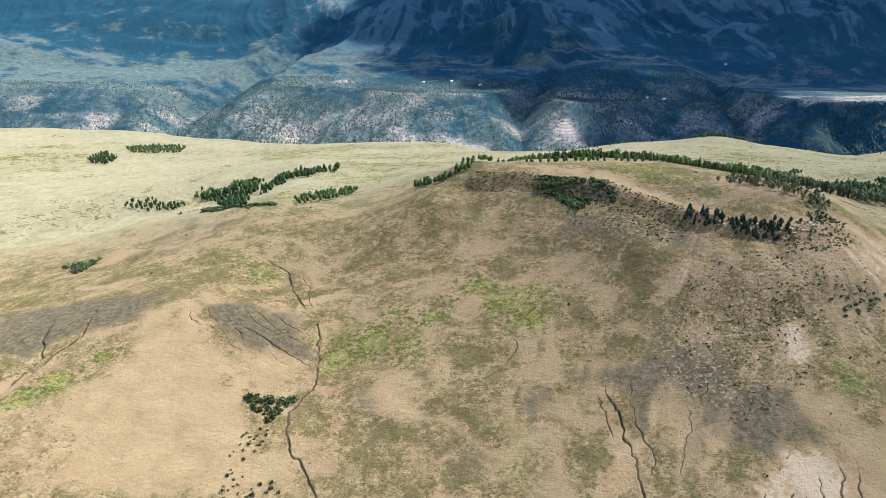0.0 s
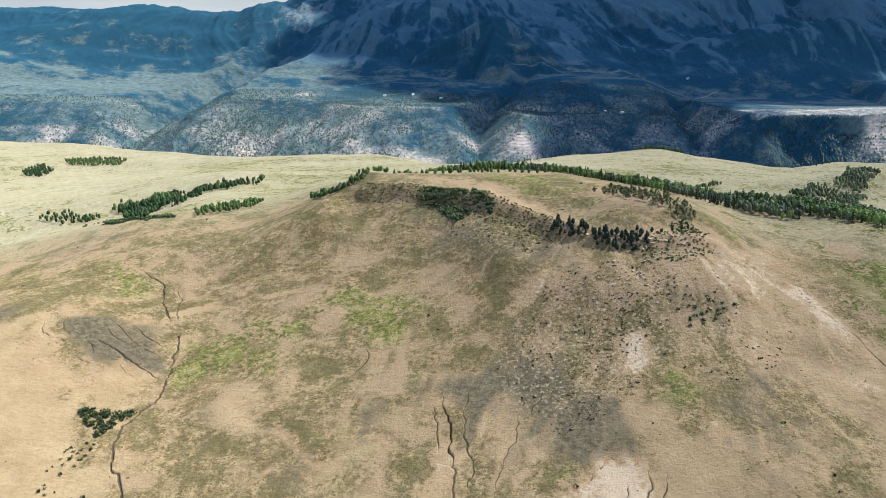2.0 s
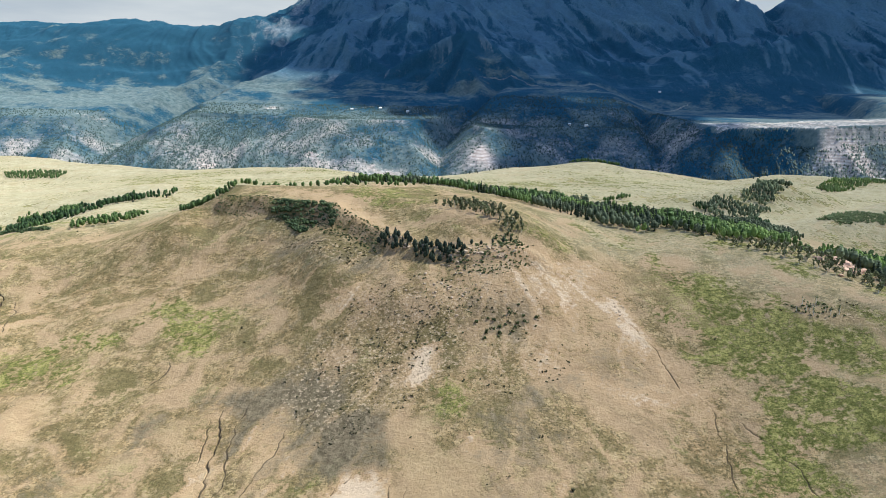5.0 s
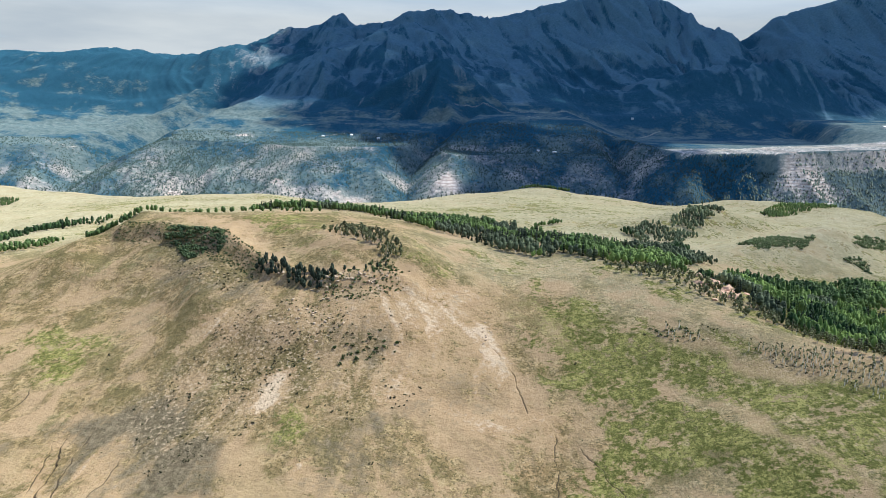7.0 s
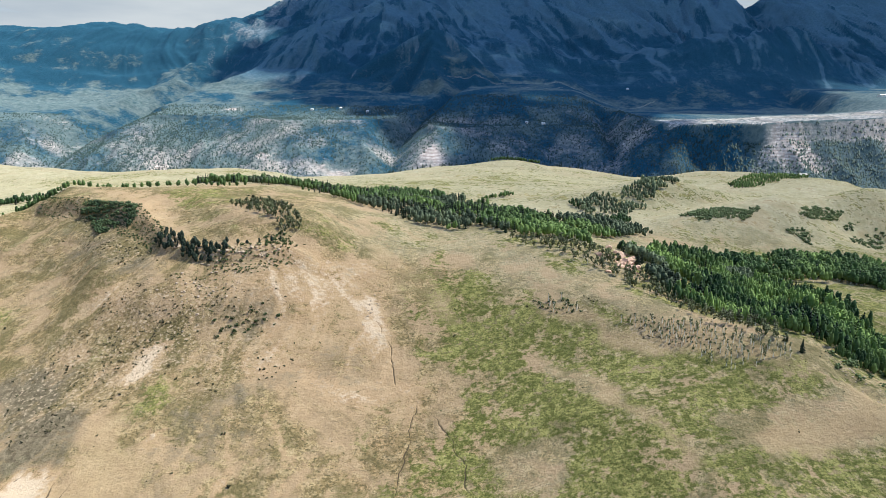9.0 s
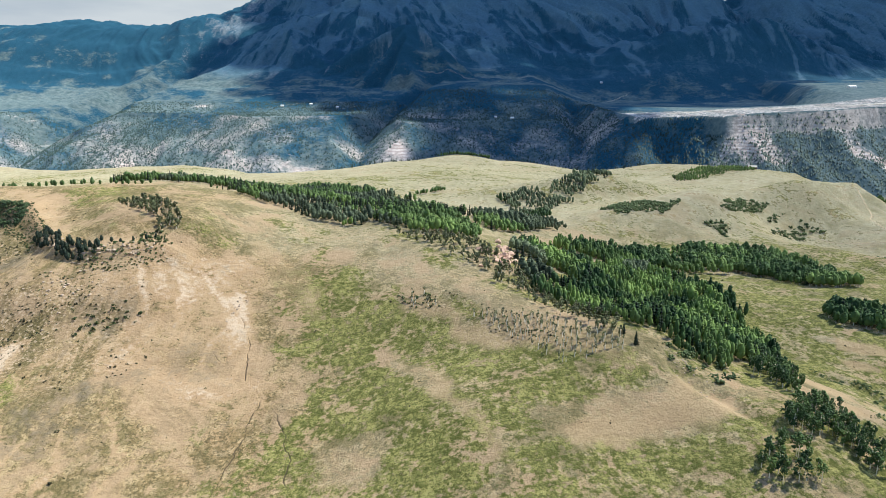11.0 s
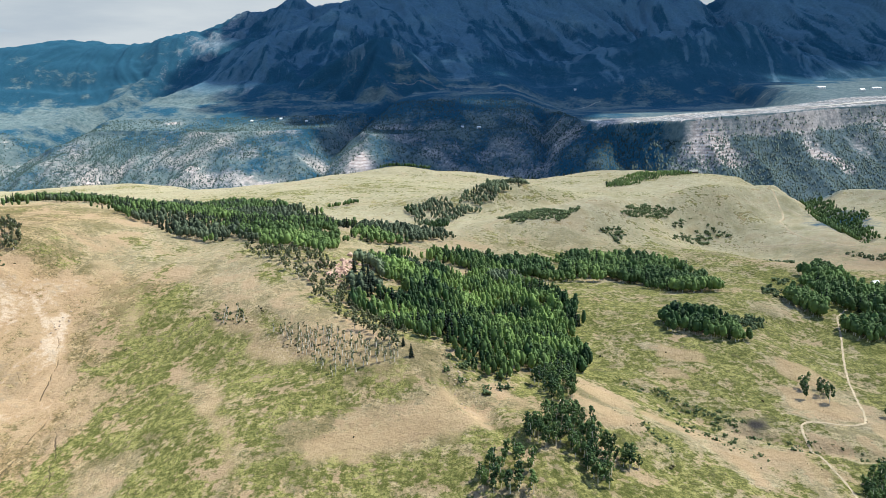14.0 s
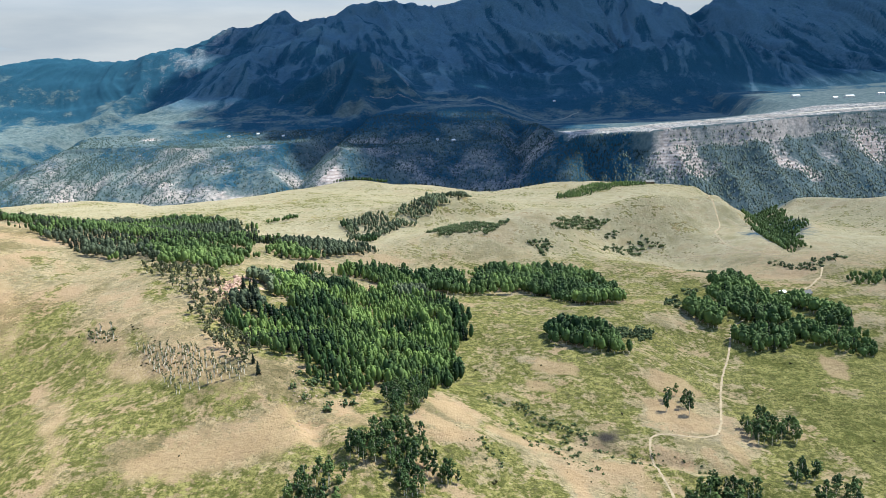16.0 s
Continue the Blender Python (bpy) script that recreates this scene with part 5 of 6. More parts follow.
WOODS = [
    ("main", 3.2, [(478, 400), (466, 440), (470, 480), (478, 520), (490, 575), (517, 590), (538, 615), (563, 615), (585, 608), (588, 570), (592, 548), (606, 544), (619, 499), (620, 462), (613, 447), (612, 425), (603, 416), (611, 391), (606, 366), (587, 349), (573, 340), (551, 322), (535, 322), (515, 340), (498, 362)]),
]
WOODS += [
    ("west", 4.2, [(120, 690), (200, 650), (235, 628), (270, 603), (320, 560), (375, 538), (408, 503), (441, 492), (455, 520), (440, 560), (470, 600), (525, 650), (545, 688), (520, 700), (470, 690), (420, 720), (400, 800), (350, 870), (280, 910), (200, 900), (130, 840), (70, 790)]),
    ("arm", 3.5, [(588, 611), (613, 630), (649, 642), (690, 635), (718, 621), (739, 601), (749, 555), (735, 511), (713, 507), (692, 553), (667, 574), (643, 569), (611, 569), (590, 574)]),
    ("spur", 3.8, [(495, 822), (540, 850), (593, 880), (640, 960), (655, 1000), (642, 900), (593, 850), (547, 790), (536, 716), (505, 760)]),
]
WOODS += [
    ("hollow", 3.6, [(827, 572), (855, 588), (853, 556), (864, 532), (874, 520), (892, 487), (882, 449), (864, 421), (857, 439), (840, 449), (805, 431), (794, 448), (807, 484), (810, 508)]),
    ("rim", 4.4, [(945, 705), (966, 700), (1002, 790), (1062, 890), (1118, 1050), (1184, 1240), (1136, 1245), (1072, 1085), (1008, 930), (962, 815)]),
    ("brow", 4.6, [(783, 1109), (860, 1215), (930, 1236), (943, 1180), (856, 1122), (783, 1066)]),
    ("ribbon", 5.5, [(-192, 760), (-192, 887), (-156, 916), (-126, 932), (-127, 909), (-175, 835), (-182, 741)]),
    ("low", 3.5, [(667, 446), (680, 458), (701, 452), (715, 433), (711, 410), (698, 406), (684, 421), (666, 419)]),
]
WOODS += [
    ("round", 3.5, [(786, 512), (808, 526), (803, 490), (791, 469), (779, 478)]),
    ("ford", 5.0, [(-295, 873), (-257, 870), (-238, 903), (-215, 882), (-202, 788), (-234, 768), (-284, 847)]),
]
GROVES = [
    ("s", 3.6, [(570, 322), (576, 339), (592, 345), (593, 324), (583, 299), (576, 297)]),
    ("x", 3.4, [(560, 273), (569, 284), (583, 286), (592, 283), (593, 259), (589, 242), (580, 246), (575, 259), (562, 259)]),
    ("x2", 5.0, [(537, 243), (545, 252), (555, 256), (562, 250), (560, 235), (539, 232)]),
    ("x3", 4.0, [(593, 267), (602, 264), (609, 262), (607, 256), (595, 255)]),
    ("z", 4.0, [(749, 331), (765, 344), (775, 330), (777, 316), (761, 314), (749, 316)]),
    ("y", 3.8, [(700, 268), (715, 277), (729, 271), (731, 253), (690, 238)]),
    ("w", 4.5, [(750, 282), (765, 289), (765, 277), (745, 269)]),
]
GROVES += [
    ("v", 4.5, [(754, 265), (774, 272), (767, 252), (746, 249)]),
    ("u", 6.0, [(715, 355), (732, 372), (737, 356), (730, 341), (719, 344)]),
]
FAR_GROVES = [
    (4.6, [(-224, 728), (-192, 715), (-172, 655), (-205, 678)]),
    (4.6, [(-133, 662), (-117, 683), (-97, 694), (-81, 707), (-79, 676), (-97, 656), (-126, 644)]),
    (6.0, [(-373, 839), (-337, 848), (-288, 820), (-287, 799), (-362, 827)]),
    (5.0, [(-589, 1222), (-581, 1278), (-545, 1234), (-534, 1172), (-564, 1178)]),
    (5.0, [(-568, 1320), (-530, 1354), (-464, 1342), (-460, 1299), (-541, 1278)]),
    (3.4, [(-22, 624), (-8, 612), (8, 604), (22, 600), (26, 608), (8, 616), (-8, 626), (-18, 634)]),
    (5.0, [(10, 622), (40, 632), (70, 640), (72, 632), (40, 622), (14, 612)]),
]
FAR_GROVES += [
    (6.5, [(36, 640), (60, 630), (100, 622), (150, 618), (180, 622), (180, 612), (150, 608), (100, 612), (60, 618)]),
    (5.0, [(942, 576), (951, 594), (990, 602), (991, 580), (962, 557)]),
    (4.6, [(428, 1248), (468, 1276), (522, 1270), (516, 1256), (470, 1258), (440, 1236)]),
    (3.6, [(393, 866), (432, 880), (434, 873), (398, 860)]),
]
LOW_OAK = [
    (2.6, [(619, 366), (632, 352), (647, 344), (657, 333), (670, 317), (662, 310), (654, 326), (644, 338), (628, 343)]), (3.0, [(612, 300), (622, 296), (630, 286), (622, 272), (612, 280)]), (3.4, [(640, 330), (665, 300), (668, 280), (650, 292), (634, 318)]),
    (4.0, [(640, 350), (690, 305), (720, 290), (714, 284), (680, 298), (636, 340)]),
]
OAK_PATCHES = [
    (3.4, [(588, 740), (617, 752), (653, 751), (681, 758), (657, 734), (645, 726), (605, 721)]),
    (3.4, [(721, 758), (771, 801), (795, 809), (784, 789), (744, 760), (722, 754)]),
    (5.0, [(762, 742), (827, 794), (862, 784), (835, 780), (770, 740)]),
    (4.5, [(691, 721), (716, 728), (715, 714), (705, 686), (697, 688), (703, 708)]),
    (5.0, [(783, 784), (815, 800), (810, 791), (783, 776)]),
    (5.0, [(840, 690), (866, 680), (860, 655), (838, 668)]),
    (6.0, [(915, 676), (938, 646), (985, 669), (979, 653), (935, 628), (912, 655)]),
    (5.0, [(781, 540), (793, 518), (791, 503), (772, 507)]),
]
OAK_PATCHES += [
    (3.5, [(716, 451), (738, 456), (736, 444), (715, 433)]),
    (4.5, [(799, 569), (812, 558), (804, 542), (794, 550)]),
    (3.3, [(70, 551), (90, 545), (112, 535), (129, 520), (126, 508), (108, 514), (90, 526), (76, 538)]),
    (3.0, [(-230, 704), (-215, 700), (-177, 660), (-145, 657), (-142, 649), (-174, 649), (-225, 688)]),
    (3.6, [(-317, 588), (-297, 592), (-285, 593), (-279, 569), (-286, 549)]),
    (8.0, [(523, 325), (533, 330), (556, 330), (560, 318), (540, 300), (531, 306)]),
]


def wood_tones(x, y):
    t = 0.06 + 1.6 * fbm(x, y, 25, 3) + 0.6 * fbm(x + 400, y, 80, 2) + RNG.normal(0, 0.13, len(x))
    light = np.exp(-((x - 545) / 42) ** 2 - ((y - 500) / 70) ** 2)
    return np.clip(t + 0.4 * light, -0.1, 1.15)


def plant_woods():
    for name, gap, outline in WOODS:
        x, y = strewn(outline, gap, 9)
        ok = (fbm(x, y, 26, 2) > (-0.32 if name == "west" else -0.48)) & (np.hypot((x - 474) / 13, (y - 462) / 20) > 1) & (np.hypot((x - 458) / 15, (y - 452) / 20) > 1)
        x, y = x[ok], y[ok]
        spots = on_land(x, y)
        tones = wood_tones(x, y) * {"main": 0.95, "west": 0.55, "ribbon": 0.4, "ford": 0.4, "rim": 0.12, "hollow": 0.3, "low": 0.4, "round": 0.3, "brow": 0.5, "arm": 0.6, "spur": 0.6}.get(name, 1.0)
        big = np.clip(1.0 + 0.45 * fbm(x, y, 30, 2) + RNG.normal(0, 0.17, len(x)), 0.45, 1.6) * {"main": 0.82, "arm": 0.95, "hollow": 1.0, "round": 1.0, "low": 0.9, "rim": 0.62, "brow": 0.55, "spur": 0.75}.get(name, 0.82)
        dark = (RNG.rand(len(x)) < (0.05 + 0.6 * step(0.12, 0.5, fbm(x + 40, y, 60, 2)) * (name in ('main', 'west'))))
        label = {"main": "dense mixed aspen and conifer wood in the hollow", "west": "long dark aspen wood behind the grassy ridge"}.get(name, "stand of green aspens on the open meadow")
        pale = ~dark & (fbm(x + 900, y, 55, 3) > (0.08 if name in ("west", "spur") else 0.32)) & (name in ("west", "spur", "main", "low"))
        for kind, pick, shapes, bark, leaf in (("aspen", ~dark & ~pale, ASPEN_LOW if name == "main" else ASPEN_ROUND, ASPEN_BARK, ASPEN_LEAF), ("pale_aspen", pale, ASPEN_ROUND, ASPEN_BARK, ASPEN_DULL), ("conifer", dark, CONIFER_LOW, CONIFER_BARK, CONIFER_LEAF)):
            if not pick.any():
                continue
            keep = RNG.get_state()
            wood = tagged(new(kind + "_wood"), {"aspen": label, "pale_aspen": "grey-green thin-leaved aspens within the wood"}.get(kind, "dark conifers standing among the aspens"), "wood", kind="stuff")
            v, f, t = planted([s[0] for s in shapes], spots[pick], big[pick], tones[pick])
            trunk = new("trunks", mesh_of("trunks", v, f, bark))
            RNG.set_state(keep)
            v, f, t = planted([s[1] for s in shapes], spots[pick], big[pick], tones[pick])
            crown = new("crowns", mesh_of("crowns", v, f, leaf, t))
            trunk.parent = crown.parent = wood


def tree_kind(name, shape, bark, leaf):
    (tv, tf), (cv, cf) = shape
    return mesh_of("trunk", tv, tf, bark), mesh_of("crown", cv, cf, leaf, np.zeros(len(cv)))


def set_tree(name, meshes, spot, size, label, group):
    root = tagged(new(name), label, "tree", group)
    root.location, root.rotation_euler, root.scale = spot, (0, 0, RNG.uniform(0, 6.28)), (size * RNG.uniform(0.9, 1.15),) * 2 + (size,)
    for part_name, me in zip(("trunk", "crown"), meshes):
        new(part_name, me).parent = root


ASPEN_KINDS = [tree_kind("aspen", s, ASPEN_BARK, ASPEN_LEAF) for s in ASPEN_FINE]
THIN_ASPENS = [tree_kind("aspen", aspen_shape(7.5, 13, 1.35, 0.4, False, 2.8), ASPEN_BARK, ASPEN_PALE) for _ in range(5)]
BUSHY_ASPENS = [tree_kind("aspen", aspen_shape(7.5, 40, 2.1, 0.28), ASPEN_BARK, ASPEN_PALE) for _ in range(5)]
CONIFER_KINDS = [tree_kind("conifer", conifer_shape(9, 8, 2.7), CONIFER_BARK, CONIFER_LEAF) for _ in range(4)]
BROW_KINDS = [tree_kind("conifer", (pole(RNG.uniform(3, 4), 0.16), full_crown(RNG.uniform(4.2, 6.0), RNG.uniform(1.3, 1.9), 0.06, BROAD if k % 2 else SPIRE, 26)), CONIFER_BARK, CONIFER_LEAF) for k in range(6)]


def plant_groves():
    for name, gap, outline in GROVES:
        x, y = strewn(outline, gap, 2.5)
        for spot in on_land(x, y):
            set_tree("aspen", ASPEN_KINDS[RNG.randint(7)], spot, RNG.uniform(0.65, 1.02), "green aspen with a pale trunk in a meadow grove", "aspens of the groves")
    # thin aspens along the stony lip of the ridge
    for outline, gap in (([(434, 369), (468, 355), (504, 325), (507, 318), (491, 313), (476, 309), (467, 325), (440, 358)], 3.6), ([(394, 404), (410, 398), (422, 378), (404, 385)], 5.2),
                         ([(385, 500), (411, 495), (439, 490), (460, 470), (466, 440), (478, 400), (498, 362), (515, 335), (505, 325), (485, 350), (468, 380), (452, 410), (440, 440), (414, 470)], 4.7), ([(192, 512), (203, 522), (215, 520), (228, 505), (240, 490), (252, 466), (246, 458), (240, 455), (222, 478), (208, 490), (200, 498)], 3.6)):
        x, y = strewn(outline, gap, 3)
        leafy_ones = len(outline) > 10
        for spot in on_land(x, y):
            if leafy_ones and RNG.rand() < 0.25:
                continue
            set_tree("young_aspen", (BUSHY_ASPENS if leafy_ones else THIN_ASPENS)[RNG.randint(5)], spot, RNG.uniform(0.5, 0.85) * (1.15 if leafy_ones else 0.85), "thin young aspen with a pale trunk on the ridge", "aspens along the ridge")
    for x, y, s in ((512, 322, 0.8), (508, 330, 0.6), (208, 446, 0.7), (216, 442, 0.6), (222, 441, 0.55), (229, 443, 0.6), (236, 446, 0.7), (241, 449, 0.6), (188, 446, 1.1), (176, 458, 1.0), (196, 431, 0.8), (203, 428, 0.7), (478, 452, 1.2), (471, 462, 1.1), (476, 470, 1.0), (482, 443, 1.2), (480, 460, 0.9)):
        set_tree("conifer", (BROW_KINDS[RNG.randint(6)] if x < 300 else CONIFER_KINDS[RNG.randint(4)]), on_land(np.array([float(x)]), np.array([float(y)]))[0], s, "dark ragged conifer on the rocky brow", "conifers on the brow")


def plant_brow():
    """Small ragged conifers and low shrubs on the broken brow of the knoll."""
    x, y = strewn([(163, 470), (174, 463), (186, 452), (202, 441), (214, 439), (213, 431), (199, 427), (184, 437), (172, 448), (158, 460)], 2.0, 3.0)
    thick = 0.75 + 0.7 * fbm(x, y, 8, 2)
    for spot, much in zip(on_land(x, y), thick):
        if RNG.rand() < 0.5 * much:
            tall = RNG.rand() < 0.25
            set_tree("conifer", CONIFER_KINDS[RNG.randint(4)] if tall else BROW_KINDS[RNG.randint(6)], spot, RNG.uniform(0.35, 0.8) if tall else RNG.uniform(0.45, 1.0), "dark ragged conifer on the rocky brow", "conifers on the brow")


def plant_bushes():
    """Junipers: those of the near slope one by one, the low scrub of the brow and the ridge as a whole."""
    kinds = [mesh_of("juniper_bush", *bush_shape(26, 1.7, 2.2), JUNIPER_LEAF, np.zeros(156)) for _ in range(5)]
    for outline, gap, size in (([(-103, 351), (-92, 354), (-81, 353), (-74, 356), (-79, 347), (-84, 333), (-92, 340)], 2.5, 1.0), ([(-95, 327), (-85, 331), (-81, 319), (-90, 303), (-84, 290), (-74, 294), (-70, 290), (-73, 270), (-95, 268), (-97, 293)], 4.2, 0.62),
                               ([(216, 383), (233, 396), (252, 392), (250, 382), (223, 371)], 4.4, 0.75), ([(175, 372), (200, 384), (215, 378), (190, 362)], 4.5, 0.42)):
        x, y = strewn(outline, gap, 2)
        for spot in on_land(x, y, 0.2):
            ob = tagged(new("bush", kinds[RNG.randint(5)]), "dark green juniper bush on bare tan ground", "bush", "bushes on the slope")
            s = size * RNG.uniform(0.6, 1.25)
            ob.location, ob.rotation_euler, ob.scale = spot, (0, 0, RNG.uniform(0, 6.28)), (s, s, s * RNG.uniform(0.8, 1.2))
    shapes = [bush_shape(12, 1.7, 2.2) for _ in range(6)]
    for outline, gap, size in (([(20, 590), (50, 574), (84, 554), (120, 537), (147, 497), (168, 466), (158, 455), (134, 480), (108, 512), (80, 535), (48, 554), (18, 576)], 2.7, 0.42), ([(206, 436), (222, 441), (245, 447), (252, 434), (232, 418), (206, 418)], 2.5, 0.46), ([(228, 452), (243, 458), (254, 448), (243, 440), (230, 444)], 2.5, 0.55),
                               ([(394, 404), (410, 398), (422, 378), (404, 385)], 3.2, 0.45), ([(434, 372), (468, 358), (504, 328), (491, 316), (467, 328), (440, 360)], 5.0, 0.36), ([(180, 420), (205, 424), (225, 410), (215, 385), (185, 395)], 4.2, 0.3), ([(-262, 720), (-240, 718), (-240, 708), (-262, 706)], 8.0, 0.9)):
        x, y = strewn(outline, gap, 3)
        v, f, t = planted(shapes, on_land(x, y, 0.15), size * RNG.uniform(0.5, 1.5, len(x)), RNG.uniform(0, 0.4, len(x)))
        tagged(new("low_scrub", mesh_of("low_scrub", v, f, JUNIPER_LEAF, t)), "low dark scrub dotted over stony ground", "scrub", kind="stuff")


def plant_far():
    for gap, outline in FAR_GROVES:
        x, y = strewn(outline, gap, 4)
        keep = RNG.get_state()
        spots, big, tones = on_land(x, y), RNG.uniform(0.55, 0.85, len(x)), np.clip(RNG.normal(0.06, 0.1, len(x)), 0, 1)
        grove = tagged(new("distant_grove"), "distant clump of aspens on the pale meadow", "grove", kind="stuff")
        keep = RNG.get_state()
        v, f, t = planted([s[0] for s in ASPEN_ROUND], spots, big, tones)
        new("trunks", mesh_of("trunks", v, f, ASPEN_BARK)).parent = grove
        RNG.set_state(keep)
        v, f, t = planted([s[1] for s in ASPEN_ROUND], spots, big, tones)
        new("crowns", mesh_of("crowns", v, f, ASPEN_LEAF, t)).parent = grove
    for gap, outline in OAK_PATCHES:
        x, y = strewn(outline, gap, 9)
        v, f, t = planted(BIG_BUSHES, on_land(x, y, 0.4), RNG.uniform(0.85, 1.6, len(x)), np.clip(RNG.normal(0.25, 0.25, len(x)), 0, 1))
        tagged(new("oak_scrub", mesh_of("oak_scrub", v, f, OAK_LEAF, t)), "patch of dark green scrub oak on dry grass", "scrub", kind="stuff")
    for gap, outline in LOW_OAK:
        x, y = strewn(outline, gap, 6)
        ok = fbm(x, y, 9, 2) > -0.25
        v, f, t = planted(BIG_BUSHES, on_land(x[ok], y[ok], 0.25), 0.2 + 0.6 * RNG.rand(ok.sum()) ** 1.6, RNG.uniform(0.2, 1.0, ok.sum()))
        tagged(new("rill_scrub", mesh_of("rill_scrub", v, f, OAK_LEAF, t)), "small green shrubs along a grassy rill", "scrub", kind="stuff")
    # sage and small shrubs scattered over the slopes
    n = 16000
    x, y = RNG.uniform(-260, 900, n), RNG.uniform(225, 700, n)
    dense = 0.16 + 0.5 * fbm(x, y, 60, 4) + 0.9 * np.exp(-((x - 165) / 45) ** 2 - ((y - 375) / 45) ** 2) + 0.6 * np.exp(-((x - 120) / 60) ** 2 - ((y - 480) / 35) ** 2)
    ok = RNG.rand(n) < dense * 0.8
    x, y = x[ok], y[ok]
    v, f, t = planted(BUSHES, on_land(x, y, 0.1), RNG.uniform(0.12, 0.34, len(x)) * (1 + 1.3 * (RNG.rand(len(x)) < 0.06)), RNG.uniform(0, 0.8, len(x)))
    for strong, outline in STONY:
        px, py = strewn(outline, 1.9, 10)
        way = np.arctan2(px - 195, 520 - py)
        ok = RNG.rand(len(px)) < strong * (0.2 + 1.1 * fbm(px, py, 14, 3) + 0.5 * vnoise(way * 60, np.hypot(px - 195, 520 - py) / 40))
        bv, bf, bt = planted(BUSHES, on_land(px[ok], py[ok], 0.1), 0.14 + 0.5 * RNG.rand(ok.sum()) ** 1.8, RNG.uniform(0, 0.3, ok.sum()))
        v, f, t = np.concatenate([v, bv]), np.concatenate([f, bf + len(v)]), np.concatenate([t, bt])
    tagged(new("sagebrush", mesh_of("sagebrush", v, f, SAGE_LEAF, t)), "low sagebrush dotted over the dry slopes", "shrubs", kind="stuff")
    # a ragged line of trees where the meadow breaks off into the canyon
    x = RNG.uniform(-700, 1500, 900)
    y = curve(EDGE, x) + 18 * fbm(x, x * 0, 120, 3) + RNG.uniform(5, 60, 900)
    ok = fbm(x, y, 70, 2) > 0.0
    v, f, t = planted([c[1] for c in CONIFER_LOW], on_land(x[ok], y[ok], 0.5), RNG.uniform(0.35, 0.8, ok.sum()), RNG.uniform(0, 0.7, ok.sum()))
    tagged(new("canyon_edge_trees", mesh_of("canyon_edge_trees", v, f, CONIFER_LEAF, t)), "ragged line of dark trees along the canyon edge", "trees", kind="stuff")
    # conifers and scrub on the canyon's far walls
    n = 190000
    x, y = RNG.uniform(-1900, 2400, n), RNG.uniform(1450, 2480, n)
    dense = 0.42 + 0.5 * fbm(x, y, 140, 4) + 0.3 * step(0.2, 0.6, fbm(x, y, 420, 2)) + 0.25 * step(900, 1050, x) * (1 - step(1130, 1200, x)) + step(1130, 1200, x) * (0.5 * fbm(x, y * 0.3, 70, 3) + 0.4)
    for cx, cy, rx, ry in ((332, 1952, 42, 50), (75, 1905, 50, 40), (1172, 1742, 62, 38), (1440, 1735, 30, 45), (1690, 1815, 45, 50), (1560, 1770, 26, 45)):
        dense -= 0.8 * np.exp(-((x - cx) / rx) ** 2 - ((y - cy) / ry) ** 2)
    z = land(x, y)
    past = y - rim_line(x, y)
    dense = np.where((x > 950) & (past > -3), -1, dense + 0.35 * step(940, 990, x) * (1 - step(1080, 1140, x)))
    dense = np.where((x > 1100) & (past > -32), dense - 0.6, dense)
    ok = (RNG.rand(n) < dense) & (y > curve(EDGE, x) + 90) & (np.abs(x - 300) < 0.75 * y + 500)
    x, y, z = x[ok], y[ok], z[ok]
    small = []
    for _ in range(5):
        a = np.arange(5) * 1.257 + RNG.uniform(0, 1)
        r = 1.9 * RNG.uniform(0.7, 1.2, 5)
        v = np.concatenate([np.stack([r * np.cos(a), r * np.sin(a), np.full(5, 0.0)], -1), [(RNG.normal(0, 0.3), RNG.normal(0, 0.3), 4.2)]])
        small.append((v, np.array([(i, (i + 1) % 5, 5) for i in range(5)])))
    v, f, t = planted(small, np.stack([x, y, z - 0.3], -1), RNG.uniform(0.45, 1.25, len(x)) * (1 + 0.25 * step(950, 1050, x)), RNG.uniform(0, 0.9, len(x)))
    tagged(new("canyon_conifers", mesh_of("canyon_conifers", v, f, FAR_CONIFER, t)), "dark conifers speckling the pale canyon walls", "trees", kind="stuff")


plant_woods()
plant_groves()
plant_brow()
plant_bushes()
plant_far()


# ---- clouds that shade the mountains ----
def cloud(x, y, z, long, wide, lumps):
    pieces = []
    ball = bmesh.new()
    bmesh.ops.create_icosphere(ball, subdivisions=2, radius=1)
    bv, bf = np.array([v.co[:] for v in ball.verts]), np.array([[v.index for v in f.verts] for f in ball.faces])
    ball.free()
    for k in range(lumps):
        a, r = RNG.uniform(0, 6.28), math.sqrt(RNG.rand())
        s = RNG.uniform(0.28, 0.5) * min(long, wide) * (1.15 - 0.6 * r)
        c = np.array((r * long * math.cos(a), r * wide * math.sin(a), 0.25 * s))
        v = bv * s * (1.2, 1.1, 0.5)
        v = v * (1 + 0.16 * fbm(v[:, 0] + 90 * k, v[:, 1] + v[:, 2], 0.6 * s, 2))[:, None] + c
        v[:, 2] = np.maximum(v[:, 2], -0.12 * s)
        pieces.append((v, bf))
    v, f = joined(pieces)
    me = mesh_of("cloud", v, f, CLOUD)
    ob = tagged(new("cloud", me), "broad grey-white cloud shading the mountains", "cloud", "clouds over the mountains")
    ob.location = (x, y, z)


